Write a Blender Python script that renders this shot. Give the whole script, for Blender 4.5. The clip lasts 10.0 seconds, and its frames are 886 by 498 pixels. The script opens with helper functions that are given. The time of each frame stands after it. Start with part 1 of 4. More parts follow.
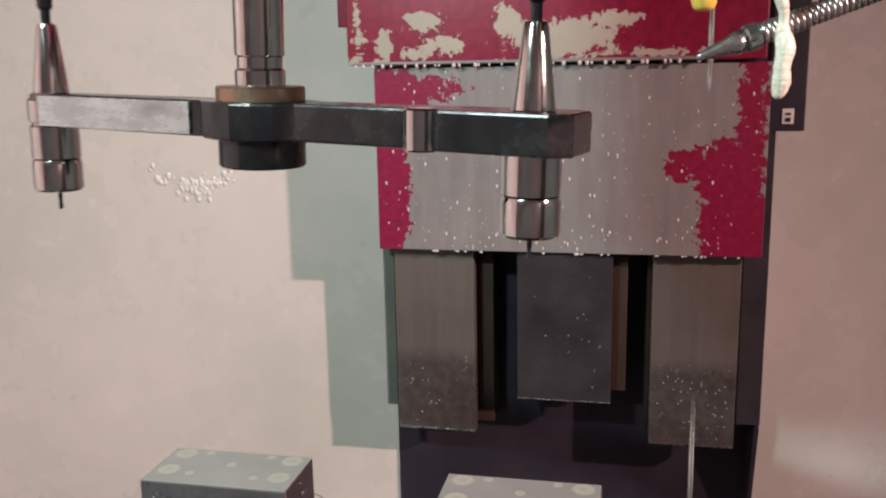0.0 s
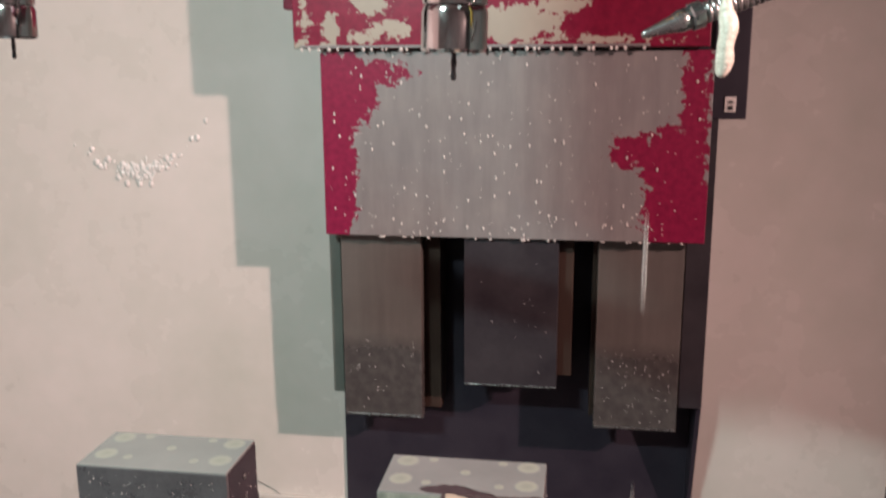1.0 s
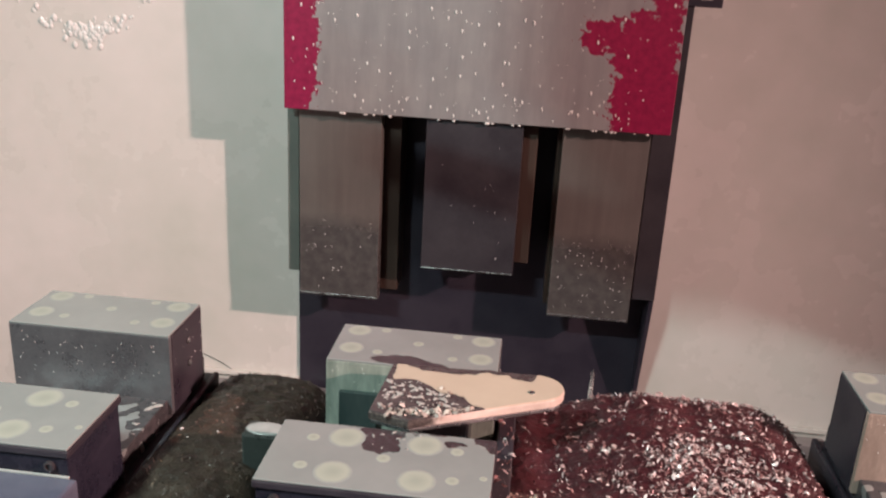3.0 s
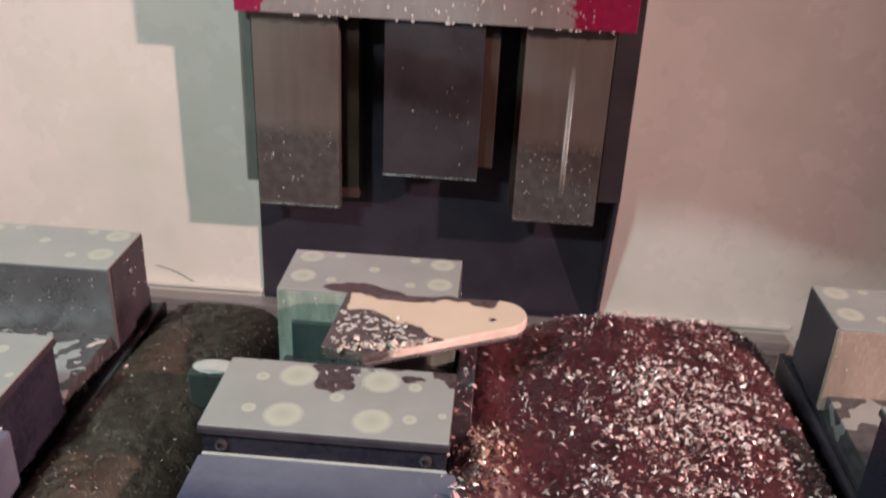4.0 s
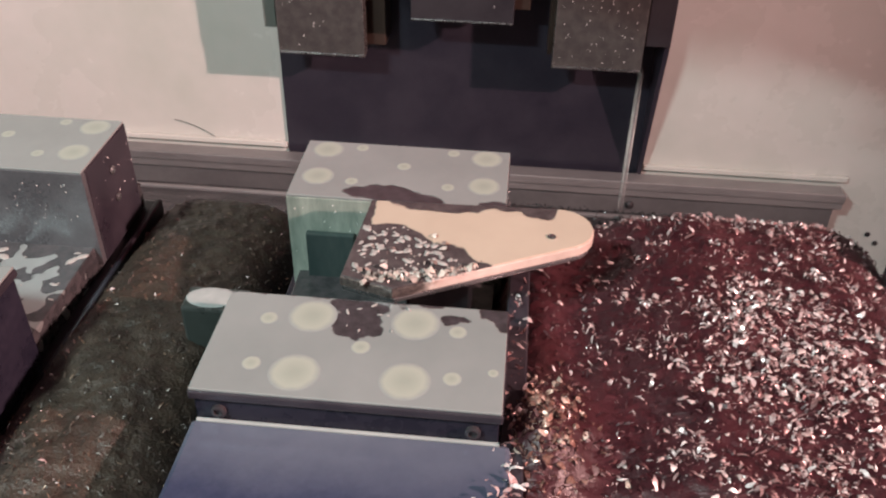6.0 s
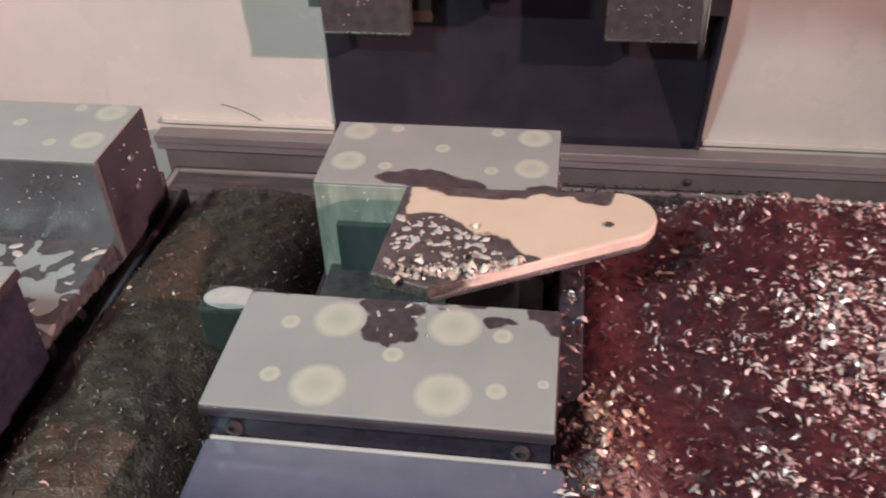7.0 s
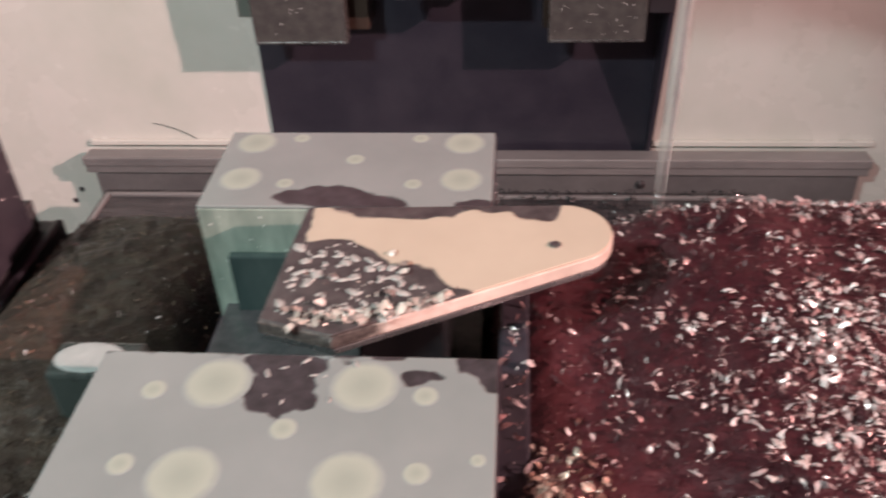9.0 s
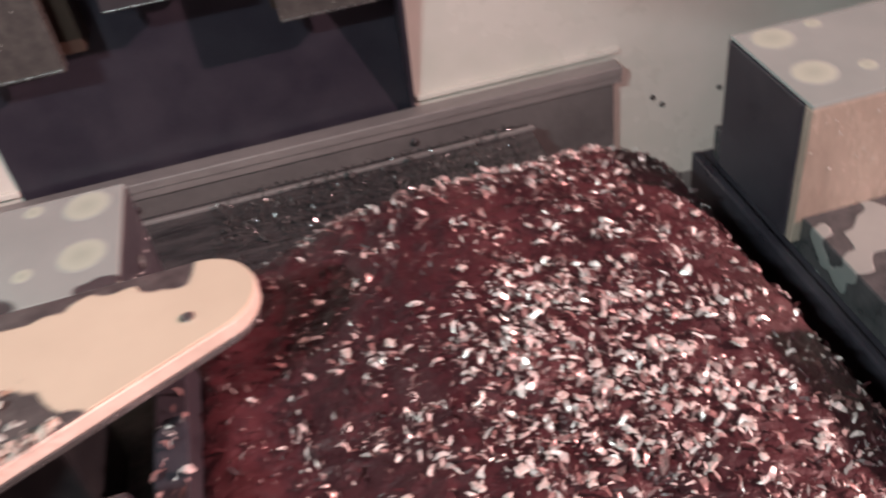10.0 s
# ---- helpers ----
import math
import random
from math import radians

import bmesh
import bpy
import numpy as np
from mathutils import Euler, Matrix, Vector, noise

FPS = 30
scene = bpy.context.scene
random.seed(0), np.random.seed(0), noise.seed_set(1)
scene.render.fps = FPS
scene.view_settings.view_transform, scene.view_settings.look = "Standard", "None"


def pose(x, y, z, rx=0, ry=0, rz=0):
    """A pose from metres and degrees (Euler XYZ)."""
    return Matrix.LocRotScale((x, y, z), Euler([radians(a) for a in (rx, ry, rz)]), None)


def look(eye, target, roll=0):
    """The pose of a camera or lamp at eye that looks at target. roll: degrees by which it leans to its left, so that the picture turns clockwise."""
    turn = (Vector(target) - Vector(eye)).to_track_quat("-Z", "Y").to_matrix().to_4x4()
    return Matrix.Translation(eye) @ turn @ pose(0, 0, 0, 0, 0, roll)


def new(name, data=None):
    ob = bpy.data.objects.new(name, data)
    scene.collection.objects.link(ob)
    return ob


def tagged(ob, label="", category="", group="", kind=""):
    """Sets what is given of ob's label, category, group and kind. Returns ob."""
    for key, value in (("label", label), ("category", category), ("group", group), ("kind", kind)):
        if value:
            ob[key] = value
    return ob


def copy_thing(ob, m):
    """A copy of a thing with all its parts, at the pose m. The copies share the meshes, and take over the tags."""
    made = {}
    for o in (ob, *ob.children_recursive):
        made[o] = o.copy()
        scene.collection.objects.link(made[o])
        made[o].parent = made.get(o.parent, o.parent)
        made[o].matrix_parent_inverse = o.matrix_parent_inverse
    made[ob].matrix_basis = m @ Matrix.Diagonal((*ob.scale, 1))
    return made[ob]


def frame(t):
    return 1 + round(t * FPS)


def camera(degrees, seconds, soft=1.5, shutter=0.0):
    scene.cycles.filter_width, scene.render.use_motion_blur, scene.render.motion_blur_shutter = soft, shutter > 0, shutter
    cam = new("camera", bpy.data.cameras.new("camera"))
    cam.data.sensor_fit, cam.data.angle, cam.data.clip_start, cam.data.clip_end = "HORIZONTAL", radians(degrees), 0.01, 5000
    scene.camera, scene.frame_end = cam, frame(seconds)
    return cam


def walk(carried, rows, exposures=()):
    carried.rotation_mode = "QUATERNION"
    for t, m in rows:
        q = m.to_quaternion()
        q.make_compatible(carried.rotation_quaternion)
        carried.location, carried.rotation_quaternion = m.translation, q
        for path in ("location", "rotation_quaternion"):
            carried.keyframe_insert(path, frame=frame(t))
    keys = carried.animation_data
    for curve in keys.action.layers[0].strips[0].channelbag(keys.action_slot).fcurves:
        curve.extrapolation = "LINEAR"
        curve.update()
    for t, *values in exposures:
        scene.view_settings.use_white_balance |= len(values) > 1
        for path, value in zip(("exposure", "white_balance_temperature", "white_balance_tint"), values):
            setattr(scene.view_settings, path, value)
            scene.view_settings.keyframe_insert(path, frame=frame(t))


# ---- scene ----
cam = camera(53.0, 10.0, soft=2.1, shutter=0.5)
PATH = [
    (0, (0.019, 0.092, 0.575), (-0.389, 2.008, 0.17), -1.1),
    (0.1, (0.018, 0.093, 0.574), (-0.394, 2.011, 0.172), -1.0),
    (0.2, (0.018, 0.094, 0.572), (-0.395, 2.015, 0.175), -0.9),
    (0.3, (0.017, 0.095, 0.571), (-0.385, 2.018, 0.177), -0.85),
    (0.4, (0.016, 0.096, 0.569), (-0.372, 2.022, 0.179), -0.8),
    (0.5, (0.016, 0.097, 0.568), (-0.349, 2.025, 0.181), -0.7),
    (0.6, (0.017, 0.097, 0.567), (-0.331, 2.026, 0.205), -0.62),
    (0.7, (0.018, 0.097, 0.566), (-0.318, 2.027, 0.195), -0.54),
    (0.8, (0.018, 0.098, 0.565), (-0.304, 2.028, 0.166), -0.46),
    (0.9, (0.019, 0.098, 0.564), (-0.287, 2.029, 0.158), -0.38),
    (1, (0.02, 0.098, 0.563), (-0.272, 2.03, 0.134), -0.3),
    (1.5, (0.016, 0.106, 0.55), (-0.263, 2.017, 0.034), 1.5),
    (2, (0.015, 0.114, 0.539), (-0.214, 2.019, -0.027), 2.6),
    (3.5, (0.016, 0.151, 0.529), (-0.135, 2.003, -0.211), 2.82),
    (4, (0.020, 0.181, 0.531), (-0.077, 1.981, -0.335), 2.67),
    (4.5, (0.015, 0.228, 0.518), (-0.107, 1.937, -0.514), 2.39),
    (5, (0.010, 0.273, 0.510), (-0.106, 1.957, -0.563), 2.98),
    (6.5, (-0.001, 0.342, 0.498), (-0.176, 1.921, -0.717), -0.50),
    (7, (0.002, 0.372, 0.476), (-0.254, 1.941, -0.739), -2.28),
    (7.5, (-0.002, 0.396, 0.458), (-0.356, 1.949, -0.751), -5.22),
    (8, (-0.002, 0.411, 0.434), (-0.327, 1.956, -0.794), -5.33),
    (8.5, (0.004, 0.420, 0.439), (-0.269, 2.022, -0.727), -3.94),
    (9, (0.011, 0.454, 0.426), (-0.150, 2.047, -0.773), -2.78),
    (9.5, (0.047, 0.473, 0.435), (0.112, 2.062, -0.778), -3.32),
    (10, (0.090, 0.519, 0.405), (0.308, 2.036, -0.880), -9.33),
]
walk(cam, [(t, look(eye, target, roll)) for t, eye, target, roll in PATH], exposures=[(0.0, -0.04, 6500, 13), (1.5, 0.04, 6500, 13), (4.0, 0.17, 6500, 15), (6.5, 0.17, 6500, 18), (8.0, 0.1, 6500, 18), (9.0, 0.22, 6500, 18), (10.0, 0.28, 6500, 18)])

# ---------- light: two small work lamps inside the enclosure ----------
world = bpy.data.worlds.new("enclosure_dark")
scene.world = world
world.use_nodes = True
world.node_tree.nodes["Background"].inputs[0].default_value = (0.02, 0.022, 0.025, 1)
world.node_tree.nodes["Background"].inputs[1].default_value = 0.3


def lamp(name, place, target, watts, colour, size):
    data = bpy.data.lights.new(name, "AREA")
    data.shape, data.size, data.size_y, data.energy, data.color = "RECTANGLE", size[0], size[1], watts, colour
    ob = new(name, data)
    ob.matrix_world = look(place, target)
    return ob


def beam(name, place, target, watts, colour, cone, size):
    data = bpy.data.lights.new(name, "SPOT")
    data.energy, data.color, data.shadow_soft_size = watts, colour, size
    data.spot_size, data.spot_blend = radians(cone), 1.0
    ob = new(name, data)
    ob.matrix_world = look(place, target)
    return ob


beam("warm_lamp", (3.7, -0.30, 1.98), (2.71, -0.20, 1.50), 1720, (1.0, 0.63, 0.565), 85, 0.06)
lamp("cool_lamp", (-1.04, -0.30, 1.54), (-0.1, 1.0, -0.3), 51, (0.75, 1.0, 0.94), (0.32, 0.04))

# ---------- materials ----------
def material(name):
    m = bpy.data.materials.new(name)
    m.use_nodes = True
    nt = m.node_tree
    return m, nt, nt.nodes["Principled BSDF"]


def node(nt, kind, **inputs):
    n = nt.nodes.new(kind)
    for key, value in inputs.items():
        n.inputs[key.replace("_", " ")].default_value = value
    return n


def noise_at(nt, scale, detail=4.0, rough=0.55, vec=None):
    n = node(nt, "ShaderNodeTexNoise", Scale=scale, Detail=detail, Roughness=rough)
    if vec is None:
        vec = nt.nodes.new("ShaderNodeTexCoord").outputs["Object"]
    nt.links.new(vec, n.inputs["Vector"])
    return n.outputs["Fac"]


def math_node(nt, op, a, b=None, c=None, clamp=False):
    n = nt.nodes.new("ShaderNodeMath")
    n.operation, n.use_clamp = op, clamp
    for i, v in enumerate((a, b, c)):
        if v is None:
            continue
        if isinstance(v, (int, float)):
            n.inputs[i].default_value = v
        else:
            nt.links.new(v, n.inputs[i])
    return n.outputs[0]


def ramp(nt, fac, lo, hi, a, b):
    n = nt.nodes.new("ShaderNodeMapRange")
    nt.links.new(fac, n.inputs[0])
    for i, v in zip((1, 2, 3, 4), (lo, hi, a, b)):
        n.inputs[i].default_value = v
    return n.outputs[0]


def mix_colour(nt, fac, a, b):
    n = nt.nodes.new("ShaderNodeMix")
    n.data_type = "RGBA"
    for key, v in ((0, fac), (6, a), (7, b)):
        if isinstance(v, (tuple, list)):
            n.inputs[key].default_value = (*v, 1)
        elif isinstance(v, (int, float)):
            n.inputs[key].default_value = v
        else:
            nt.links.new(v, n.inputs[key])
    return n.outputs[2]


def bump(nt, bsdf, height, strength, distance):
    n = node(nt, "ShaderNodeBump", Strength=strength, Distance=distance)
    nt.links.new(height, n.inputs["Height"])
    nt.links.new(n.outputs[0], bsdf.inputs["Normal"])


def surface(name, a, b, scale, rough=(0.4, 0.6), metal=0.0, fine=200.0, relief=0.1, depth=0.001, coat=0.0, stretch=None):
    """Two tones by broad noise, fine grain in the roughness and the relief."""
    m, nt, bsdf = material(name)
    vec = nt.nodes.new("ShaderNodeTexCoord").outputs["Object"]
    if stretch:
        mp = node(nt, "ShaderNodeMapping", Scale=stretch)
        nt.links.new(vec, mp.inputs["Vector"])
        vec = mp.outputs[0]
    broad = noise_at(nt, scale, 5, 0.6, vec)
    grain = noise_at(nt, fine, 3, 0.6, vec)
    mixed = math_node(nt, "ADD", math_node(nt, "MULTIPLY", broad, 0.75), math_node(nt, "MULTIPLY", grain, 0.25))
    nt.links.new(mix_colour(nt, ramp(nt, mixed, 0.3, 0.7, 0, 1), a, b), bsdf.inputs["Base Color"])
    nt.links.new(ramp(nt, mixed, 0.3, 0.7, rough[0], rough[1]), bsdf.inputs["Roughness"])
    bsdf.inputs["Metallic"].default_value = metal
    bsdf.inputs["Coat Weight"].default_value = coat
    bsdf.inputs["Coat Roughness"].default_value = 0.08
    bump(nt, bsdf, grain, relief, depth)
    return m


def blobs(nt, shapes, plane, wobble, scale, fine=0.0, fine_scale=300.0, square=False, fluid=False):
    """1 inside a union of ellipses (centre, radii) in the object's own plane, with an uneven edge."""
    vec = nt.nodes.new("ShaderNodeTexCoord").outputs["Object"]
    sep = nt.nodes.new("ShaderNodeSeparateXYZ")
    nt.links.new(vec, sep.inputs[0])
    u, v = (sep.outputs["XYZ".index(k)] for k in plane)
    best = None
    for cu, cv, ru, rv in shapes:
        du = math_node(nt, "DIVIDE", math_node(nt, "SUBTRACT", u, cu), ru)
        dv = math_node(nt, "DIVIDE", math_node(nt, "SUBTRACT", v, cv), rv)
        if square:
            d = math_node(nt, "MAXIMUM", math_node(nt, "ABSOLUTE", du), math_node(nt, "ABSOLUTE", dv))
        else:
            d = math_node(nt, "SQRT", math_node(nt, "ADD", math_node(nt, "MULTIPLY", du, du), math_node(nt, "MULTIPLY", dv, dv)))
        d = math_node(nt, "MULTIPLY", math_node(nt, "SUBTRACT", d, 1.0), min(ru, rv))
        best = d if best is None else math_node(nt, "MINIMUM", best, d)
    n = math_node(nt, "MULTIPLY", math_node(nt, "SUBTRACT", noise_at(nt, scale, 1.0 if fluid else 5, 0.3 if fluid else 0.65, vec), 0.5), wobble * (1.5 if fluid else 1.0))
    best = math_node(nt, "ADD", best, n)
    if fine:
        n2 = math_node(nt, "MULTIPLY", math_node(nt, "SUBTRACT", noise_at(nt, fine_scale, 3, 0.6, vec), 0.5), fine)
        best = math_node(nt, "ADD", best, n2)
    return best


def step(nt, d, soft):
    return ramp(nt, d, -soft, soft, 1.0, 0.0)


def film_over(name, under, film, shapes, plane, wobble, scale, soft=0.0006, fine=0.0, fine_scale=300.0, invert=False,
              rough=(0.25, 0.35), metal=(0.8, 0.0), grain=120.0, streak=None, square=False, fluid=False, coat=0.0):
    """A milky coolant film over a surface, broken open where the shapes lie."""
    m, nt, bsdf = material(name)
    k = step(nt, blobs(nt, shapes, plane, wobble, scale, fine, fine_scale, square, fluid), soft)
    if invert:
        k = math_node(nt, "SUBTRACT", 1.0, k)
    tone = noise_at(nt, grain, 4, 0.6)
    broad = noise_at(nt, grain * 0.12, 4, 0.6)
    u = mix_colour(nt, ramp(nt, tone, 0.35, 0.65, 0, 1), under[0], under[1])
    f = mix_colour(nt, ramp(nt, broad, 0.3, 0.7, 0, 1), film[0], film[1])
    if streak:
        mp = node(nt, "ShaderNodeMapping", Scale=streak)
        nt.links.new(nt.nodes.new("ShaderNodeTexCoord").outputs["Object"], mp.inputs["Vector"])
        st = noise_at(nt, 1.0, 4, 0.6, mp.outputs[0])
        f = mix_colour(nt, ramp(nt, st, 0.35, 0.7, 0, 0.35), f, tuple(x * 0.6 for x in film[0]))
    nt.links.new(mix_colour(nt, k, f, u), bsdf.inputs["Base Color"])
    nt.links.new(ramp(nt, k, 0, 1, rough[1], rough[0]), bsdf.inputs["Roughness"])
    nt.links.new(ramp(nt, k, 0, 1, metal[1], metal[0]), bsdf.inputs["Metallic"])
    h = math_node(nt, "ADD", math_node(nt, "MULTIPLY", math_node(nt, "SUBTRACT", 1.0, k), 1.0), math_node(nt, "MULTIPLY", tone, 0.15))
    bump(nt, bsdf, h, 0.5, 0.0006)
    bsdf.inputs["Coat Weight"].default_value = coat
    bsdf.inputs["Coat Roughness"].default_value = 0.14
    return m


# broad greenish and pinkish tones paint the soft bands of the two lamps
ENAMEL = surface("cream_enamel", (0.57, 0.585, 0.53), (0.745, 0.71, 0.68), 1.1, (0.18, 0.36), fine=9, relief=0.025, depth=0.004)
# unseen side walls and roof, kept pale so they bounce light into the darks
GREY = surface("bounce_grey_enamel", (0.60, 0.60, 0.60), (0.68, 0.68, 0.67), 2.0, (0.3, 0.5), fine=26, relief=0.05, depth=0.004)
# unseen front wall, kept dark to give the chrome dark bands
FRONT_DARK = surface("dark_grey_front", (0.10, 0.10, 0.105), (0.16, 0.16, 0.165), 2.0, (0.25, 0.45), fine=30, relief=0.05)
DARK = surface("dark_wet_paint", (0.018, 0.016, 0.027), (0.037, 0.032, 0.046), 5, (0.3, 0.55), fine=90, relief=0.1)
STRIP = surface("grey_green_paint", (0.10, 0.12, 0.11), (0.15, 0.17, 0.15), 6, (0.4, 0.6), fine=60)
RUST = surface("brown_stained_steel", (0.04, 0.025, 0.020), (0.080, 0.050, 0.038), 7, (0.4, 0.65), metal=0.3, fine=40, stretch=(1, 1, 0.2))
CENTRE = surface("blackened_steel", (0.042, 0.038, 0.047), (0.068, 0.063, 0.072), 8, (0.3, 0.5), metal=0.4, fine=80)
LEDGE = surface("grey_galvanised", (0.21, 0.20, 0.205), (0.37, 0.35, 0.35), 5, (0.35, 0.6), metal=0.5, fine=60, stretch=(0.3, 1, 1))
TROUGH = surface("grey_wet_sheet", (0.13, 0.124, 0.13), (0.22, 0.21, 0.212), 4, (0.3, 0.55), metal=0.4, fine=50)
COVER = surface("wet_black_cover", (0.020, 0.018, 0.022), (0.11, 0.10, 0.105), 12, (0.06, 0.30), metal=0.3, fine=34, relief=0.9, depth=0.008, stretch=(0.35, 2.2, 1))
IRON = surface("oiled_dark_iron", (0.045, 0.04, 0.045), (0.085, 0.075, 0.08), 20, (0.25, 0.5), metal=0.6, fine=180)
GROUND = surface("ground_steel", (0.30, 0.30, 0.31), (0.42, 0.42, 0.42), 30, (0.18, 0.35), metal=0.9, fine=260)
# green tone and pale streaks paint the reflections in the wet jaw face
GREEN_REFLECT_FACE = surface("green_reflecting_wet_face", (0.10, 0.135, 0.118), (0.46, 0.51, 0.44), 34, (0.06, 0.25), metal=0.3, fine=220, relief=0.2, stretch=(1, 1, 0.22))
# wet jaw face tinted peach for the warm light it reflects
WARMLIT_FACE = surface("warm_lit_wet_face", (0.20, 0.15, 0.125), (0.36, 0.28, 0.235), 26, (0.18, 0.35), metal=0.1, fine=300, relief=0.2, stretch=(1, 1, 0.4))
# near black: the shade below the overhanging jaw top is in this colour
BLACKFACE = surface("recess_black_face", (0.008, 0.008, 0.014), (0.022, 0.020, 0.030), 25, (0.2, 0.4), metal=0.0, fine=200)
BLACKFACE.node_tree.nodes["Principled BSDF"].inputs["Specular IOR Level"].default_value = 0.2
# dark teal that stands for the shade inside the jaw's recess
POCKET = surface("recess_shade_teal", (0.035, 0.055, 0.055), (0.085, 0.11, 0.105), 30, (0.15, 0.3), metal=0.4, fine=160, stretch=(1, 1, 0.3))
FACE = surface("wet_jaw_side", (0.06, 0.06, 0.067), (0.13, 0.13, 0.138), 18, (0.22, 0.4), metal=0.4, fine=400, relief=0.2)
# vise flanks out of the warm lamp: their shade is in the colour
SIDE = surface("shade_dark_jaw_side", (0.018, 0.015, 0.021), (0.040, 0.034, 0.042), 25, (0.25, 0.45), metal=0.15, fine=220)
CHROME = surface("bright_steel", (0.52, 0.52, 0.53), (0.68, 0.67, 0.66), 30, (0.06, 0.16), metal=1.0, fine=300, relief=0.03)
ARM = surface("scuffed_steel", (0.26, 0.26, 0.28), (0.74, 0.74, 0.74), 26, (0.15, 0.4), metal=0.7, fine=120, stretch=(0.4, 1, 1))
ARMDARK = surface("dark_oiled_steel", (0.035, 0.035, 0.042), (0.085, 0.082, 0.085), 18, (0.12, 0.34), metal=0.8, fine=160)
COPPER = surface("warm_stained_steel", (0.30, 0.17, 0.10), (0.42, 0.32, 0.25), 20, (0.25, 0.4), metal=0.9, fine=150)
# the blue is a reflection put into the colour; milky film towards the back
BODY = film_over("blue_reflection_slide", ((0.032, 0.038, 0.07), (0.042, 0.048, 0.085)), ((0.15, 0.165, 0.215), (0.21, 0.225, 0.275)),
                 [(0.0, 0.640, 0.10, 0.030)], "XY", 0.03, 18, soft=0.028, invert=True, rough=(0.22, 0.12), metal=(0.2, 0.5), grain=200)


def well_material():
    """A brim-full bolt well: pale rim, darker green-grey middle, soft margin. Its own space is a unit disc."""
    m, nt, bsdf = material("milky_coolant_well")
    vec = nt.nodes.new("ShaderNodeTexCoord").outputs["Object"]
    ln = nt.nodes.new("ShaderNodeVectorMath")
    ln.operation = "LENGTH"
    nt.links.new(vec, ln.inputs[0])
    d = math_node(nt, "ADD", ln.outputs["Value"], math_node(nt, "MULTIPLY", math_node(nt, "SUBTRACT", noise_at(nt, 2.2, 4, 0.6), 0.5), 0.28))
    c = mix_colour(nt, ramp(nt, d, 0.15, 0.75, 0, 1), (0.225, 0.24, 0.205), (0.268, 0.281, 0.238))
    c = mix_colour(nt, ramp(nt, d, 0.74, 0.97, 0, 1), c, (0.20, 0.212, 0.205))
    nt.links.new(c, bsdf.inputs["Base Color"])
    bsdf.inputs["Roughness"].default_value = 0.22
    return m


WELL = well_material()
ISLAND = surface("patchy_pale_film", (0.20, 0.188, 0.178), (0.36, 0.34, 0.32), 240, (0.3, 0.5), fine=900, relief=0.3)
PUDDLE_DIM = surface("thin_grey_milk", (0.21, 0.225, 0.22), (0.29, 0.30, 0.29), 60, (0.12, 0.25), fine=300)
FOAM = surface("pale_coolant_foam", (0.50, 0.46, 0.38), (0.82, 0.79, 0.70), 150, (0.12, 0.35), fine=700, relief=0.3)
FROTH = surface("pale_pink_froth", (0.22, 0.15, 0.14), (0.52, 0.43, 0.41), 260, (0.15, 0.4), fine=900, relief=0.4)
# white drops that paint the bright highlight on the wet back wall
GLINT_SPLASH = surface("white_glint_splash", (0.70, 0.70, 0.67), (0.86, 0.86, 0.84), 60, (0.05, 0.2), fine=300)
YELLOW = surface("yellow_plastic", (0.55, 0.36, 0.05), (0.68, 0.48, 0.09), 40, (0.35, 0.5), fine=300)

def chip_material(name, tones, rough, metal):
    """Each chip takes its own tone."""
    m, nt, bsdf = material(name)
    pick = nt.nodes.new("ShaderNodeNewGeometry").outputs["Random Per Island"]
    r = nt.nodes.new("ShaderNodeValToRGB")
    r.color_ramp.interpolation = "LINEAR"
    while len(r.color_ramp.elements) < len(tones):
        r.color_ramp.elements.new(0.5)
    for e, (at, c) in zip(r.color_ramp.elements, tones):
        e.position, e.color = at, (*c, 1)
    nt.links.new(pick, r.inputs[0])
    grain = noise_at(nt, 900, 3, 0.6)
    nt.links.new(mix_colour(nt, ramp(nt, grain, 0.35, 0.65, 0, 0.35), r.outputs[0], (0.12, 0.08, 0.08)), bsdf.inputs["Base Color"])
    nt.links.new(ramp(nt, grain, 0.3, 0.7, *rough), bsdf.inputs["Roughness"])
    bsdf.inputs["Metallic"].default_value = metal
    bump(nt, bsdf, grain, 0.3, 0.0006)
    return m


CHIP = chip_material("bright_aluminium_chip", [(0.0, (0.13, 0.05, 0.05)), (0.35, (0.30, 0.17, 0.165)), (0.72, (0.58, 0.46, 0.45)), (1.0, (0.90, 0.84, 0.82))], (0.16, 0.42), 0.3)
PINKCHIP = chip_material("pale_wet_chip", [(0.0, (0.16, 0.12, 0.11)), (0.4, (0.42, 0.34, 0.30)), (0.8, (0.62, 0.52, 0.45)), (1.0, (0.85, 0.78, 0.72))], (0.15, 0.4), 0.2)
GOLDCHIP = chip_material("copper_brown_chip", [(0.0, (0.09, 0.035, 0.03)), (0.5, (0.24, 0.115, 0.085)), (0.85, (0.46, 0.30, 0.235)), (1.0, (0.82, 0.68, 0.58))], (0.15, 0.4), 0.4)
BLACKCHIP = surface("dark_wet_chip", (0.05, 0.05, 0.055), (0.22, 0.21, 0.215), 90, (0.08, 0.3), metal=0.7, fine=700)
HEAP_RED = surface("wet_maroon_swarf", (0.021, 0.0049, 0.0073), (0.055, 0.0123, 0.0160), 38, (0.28, 0.5), fine=520, relief=0.38, depth=0.002)
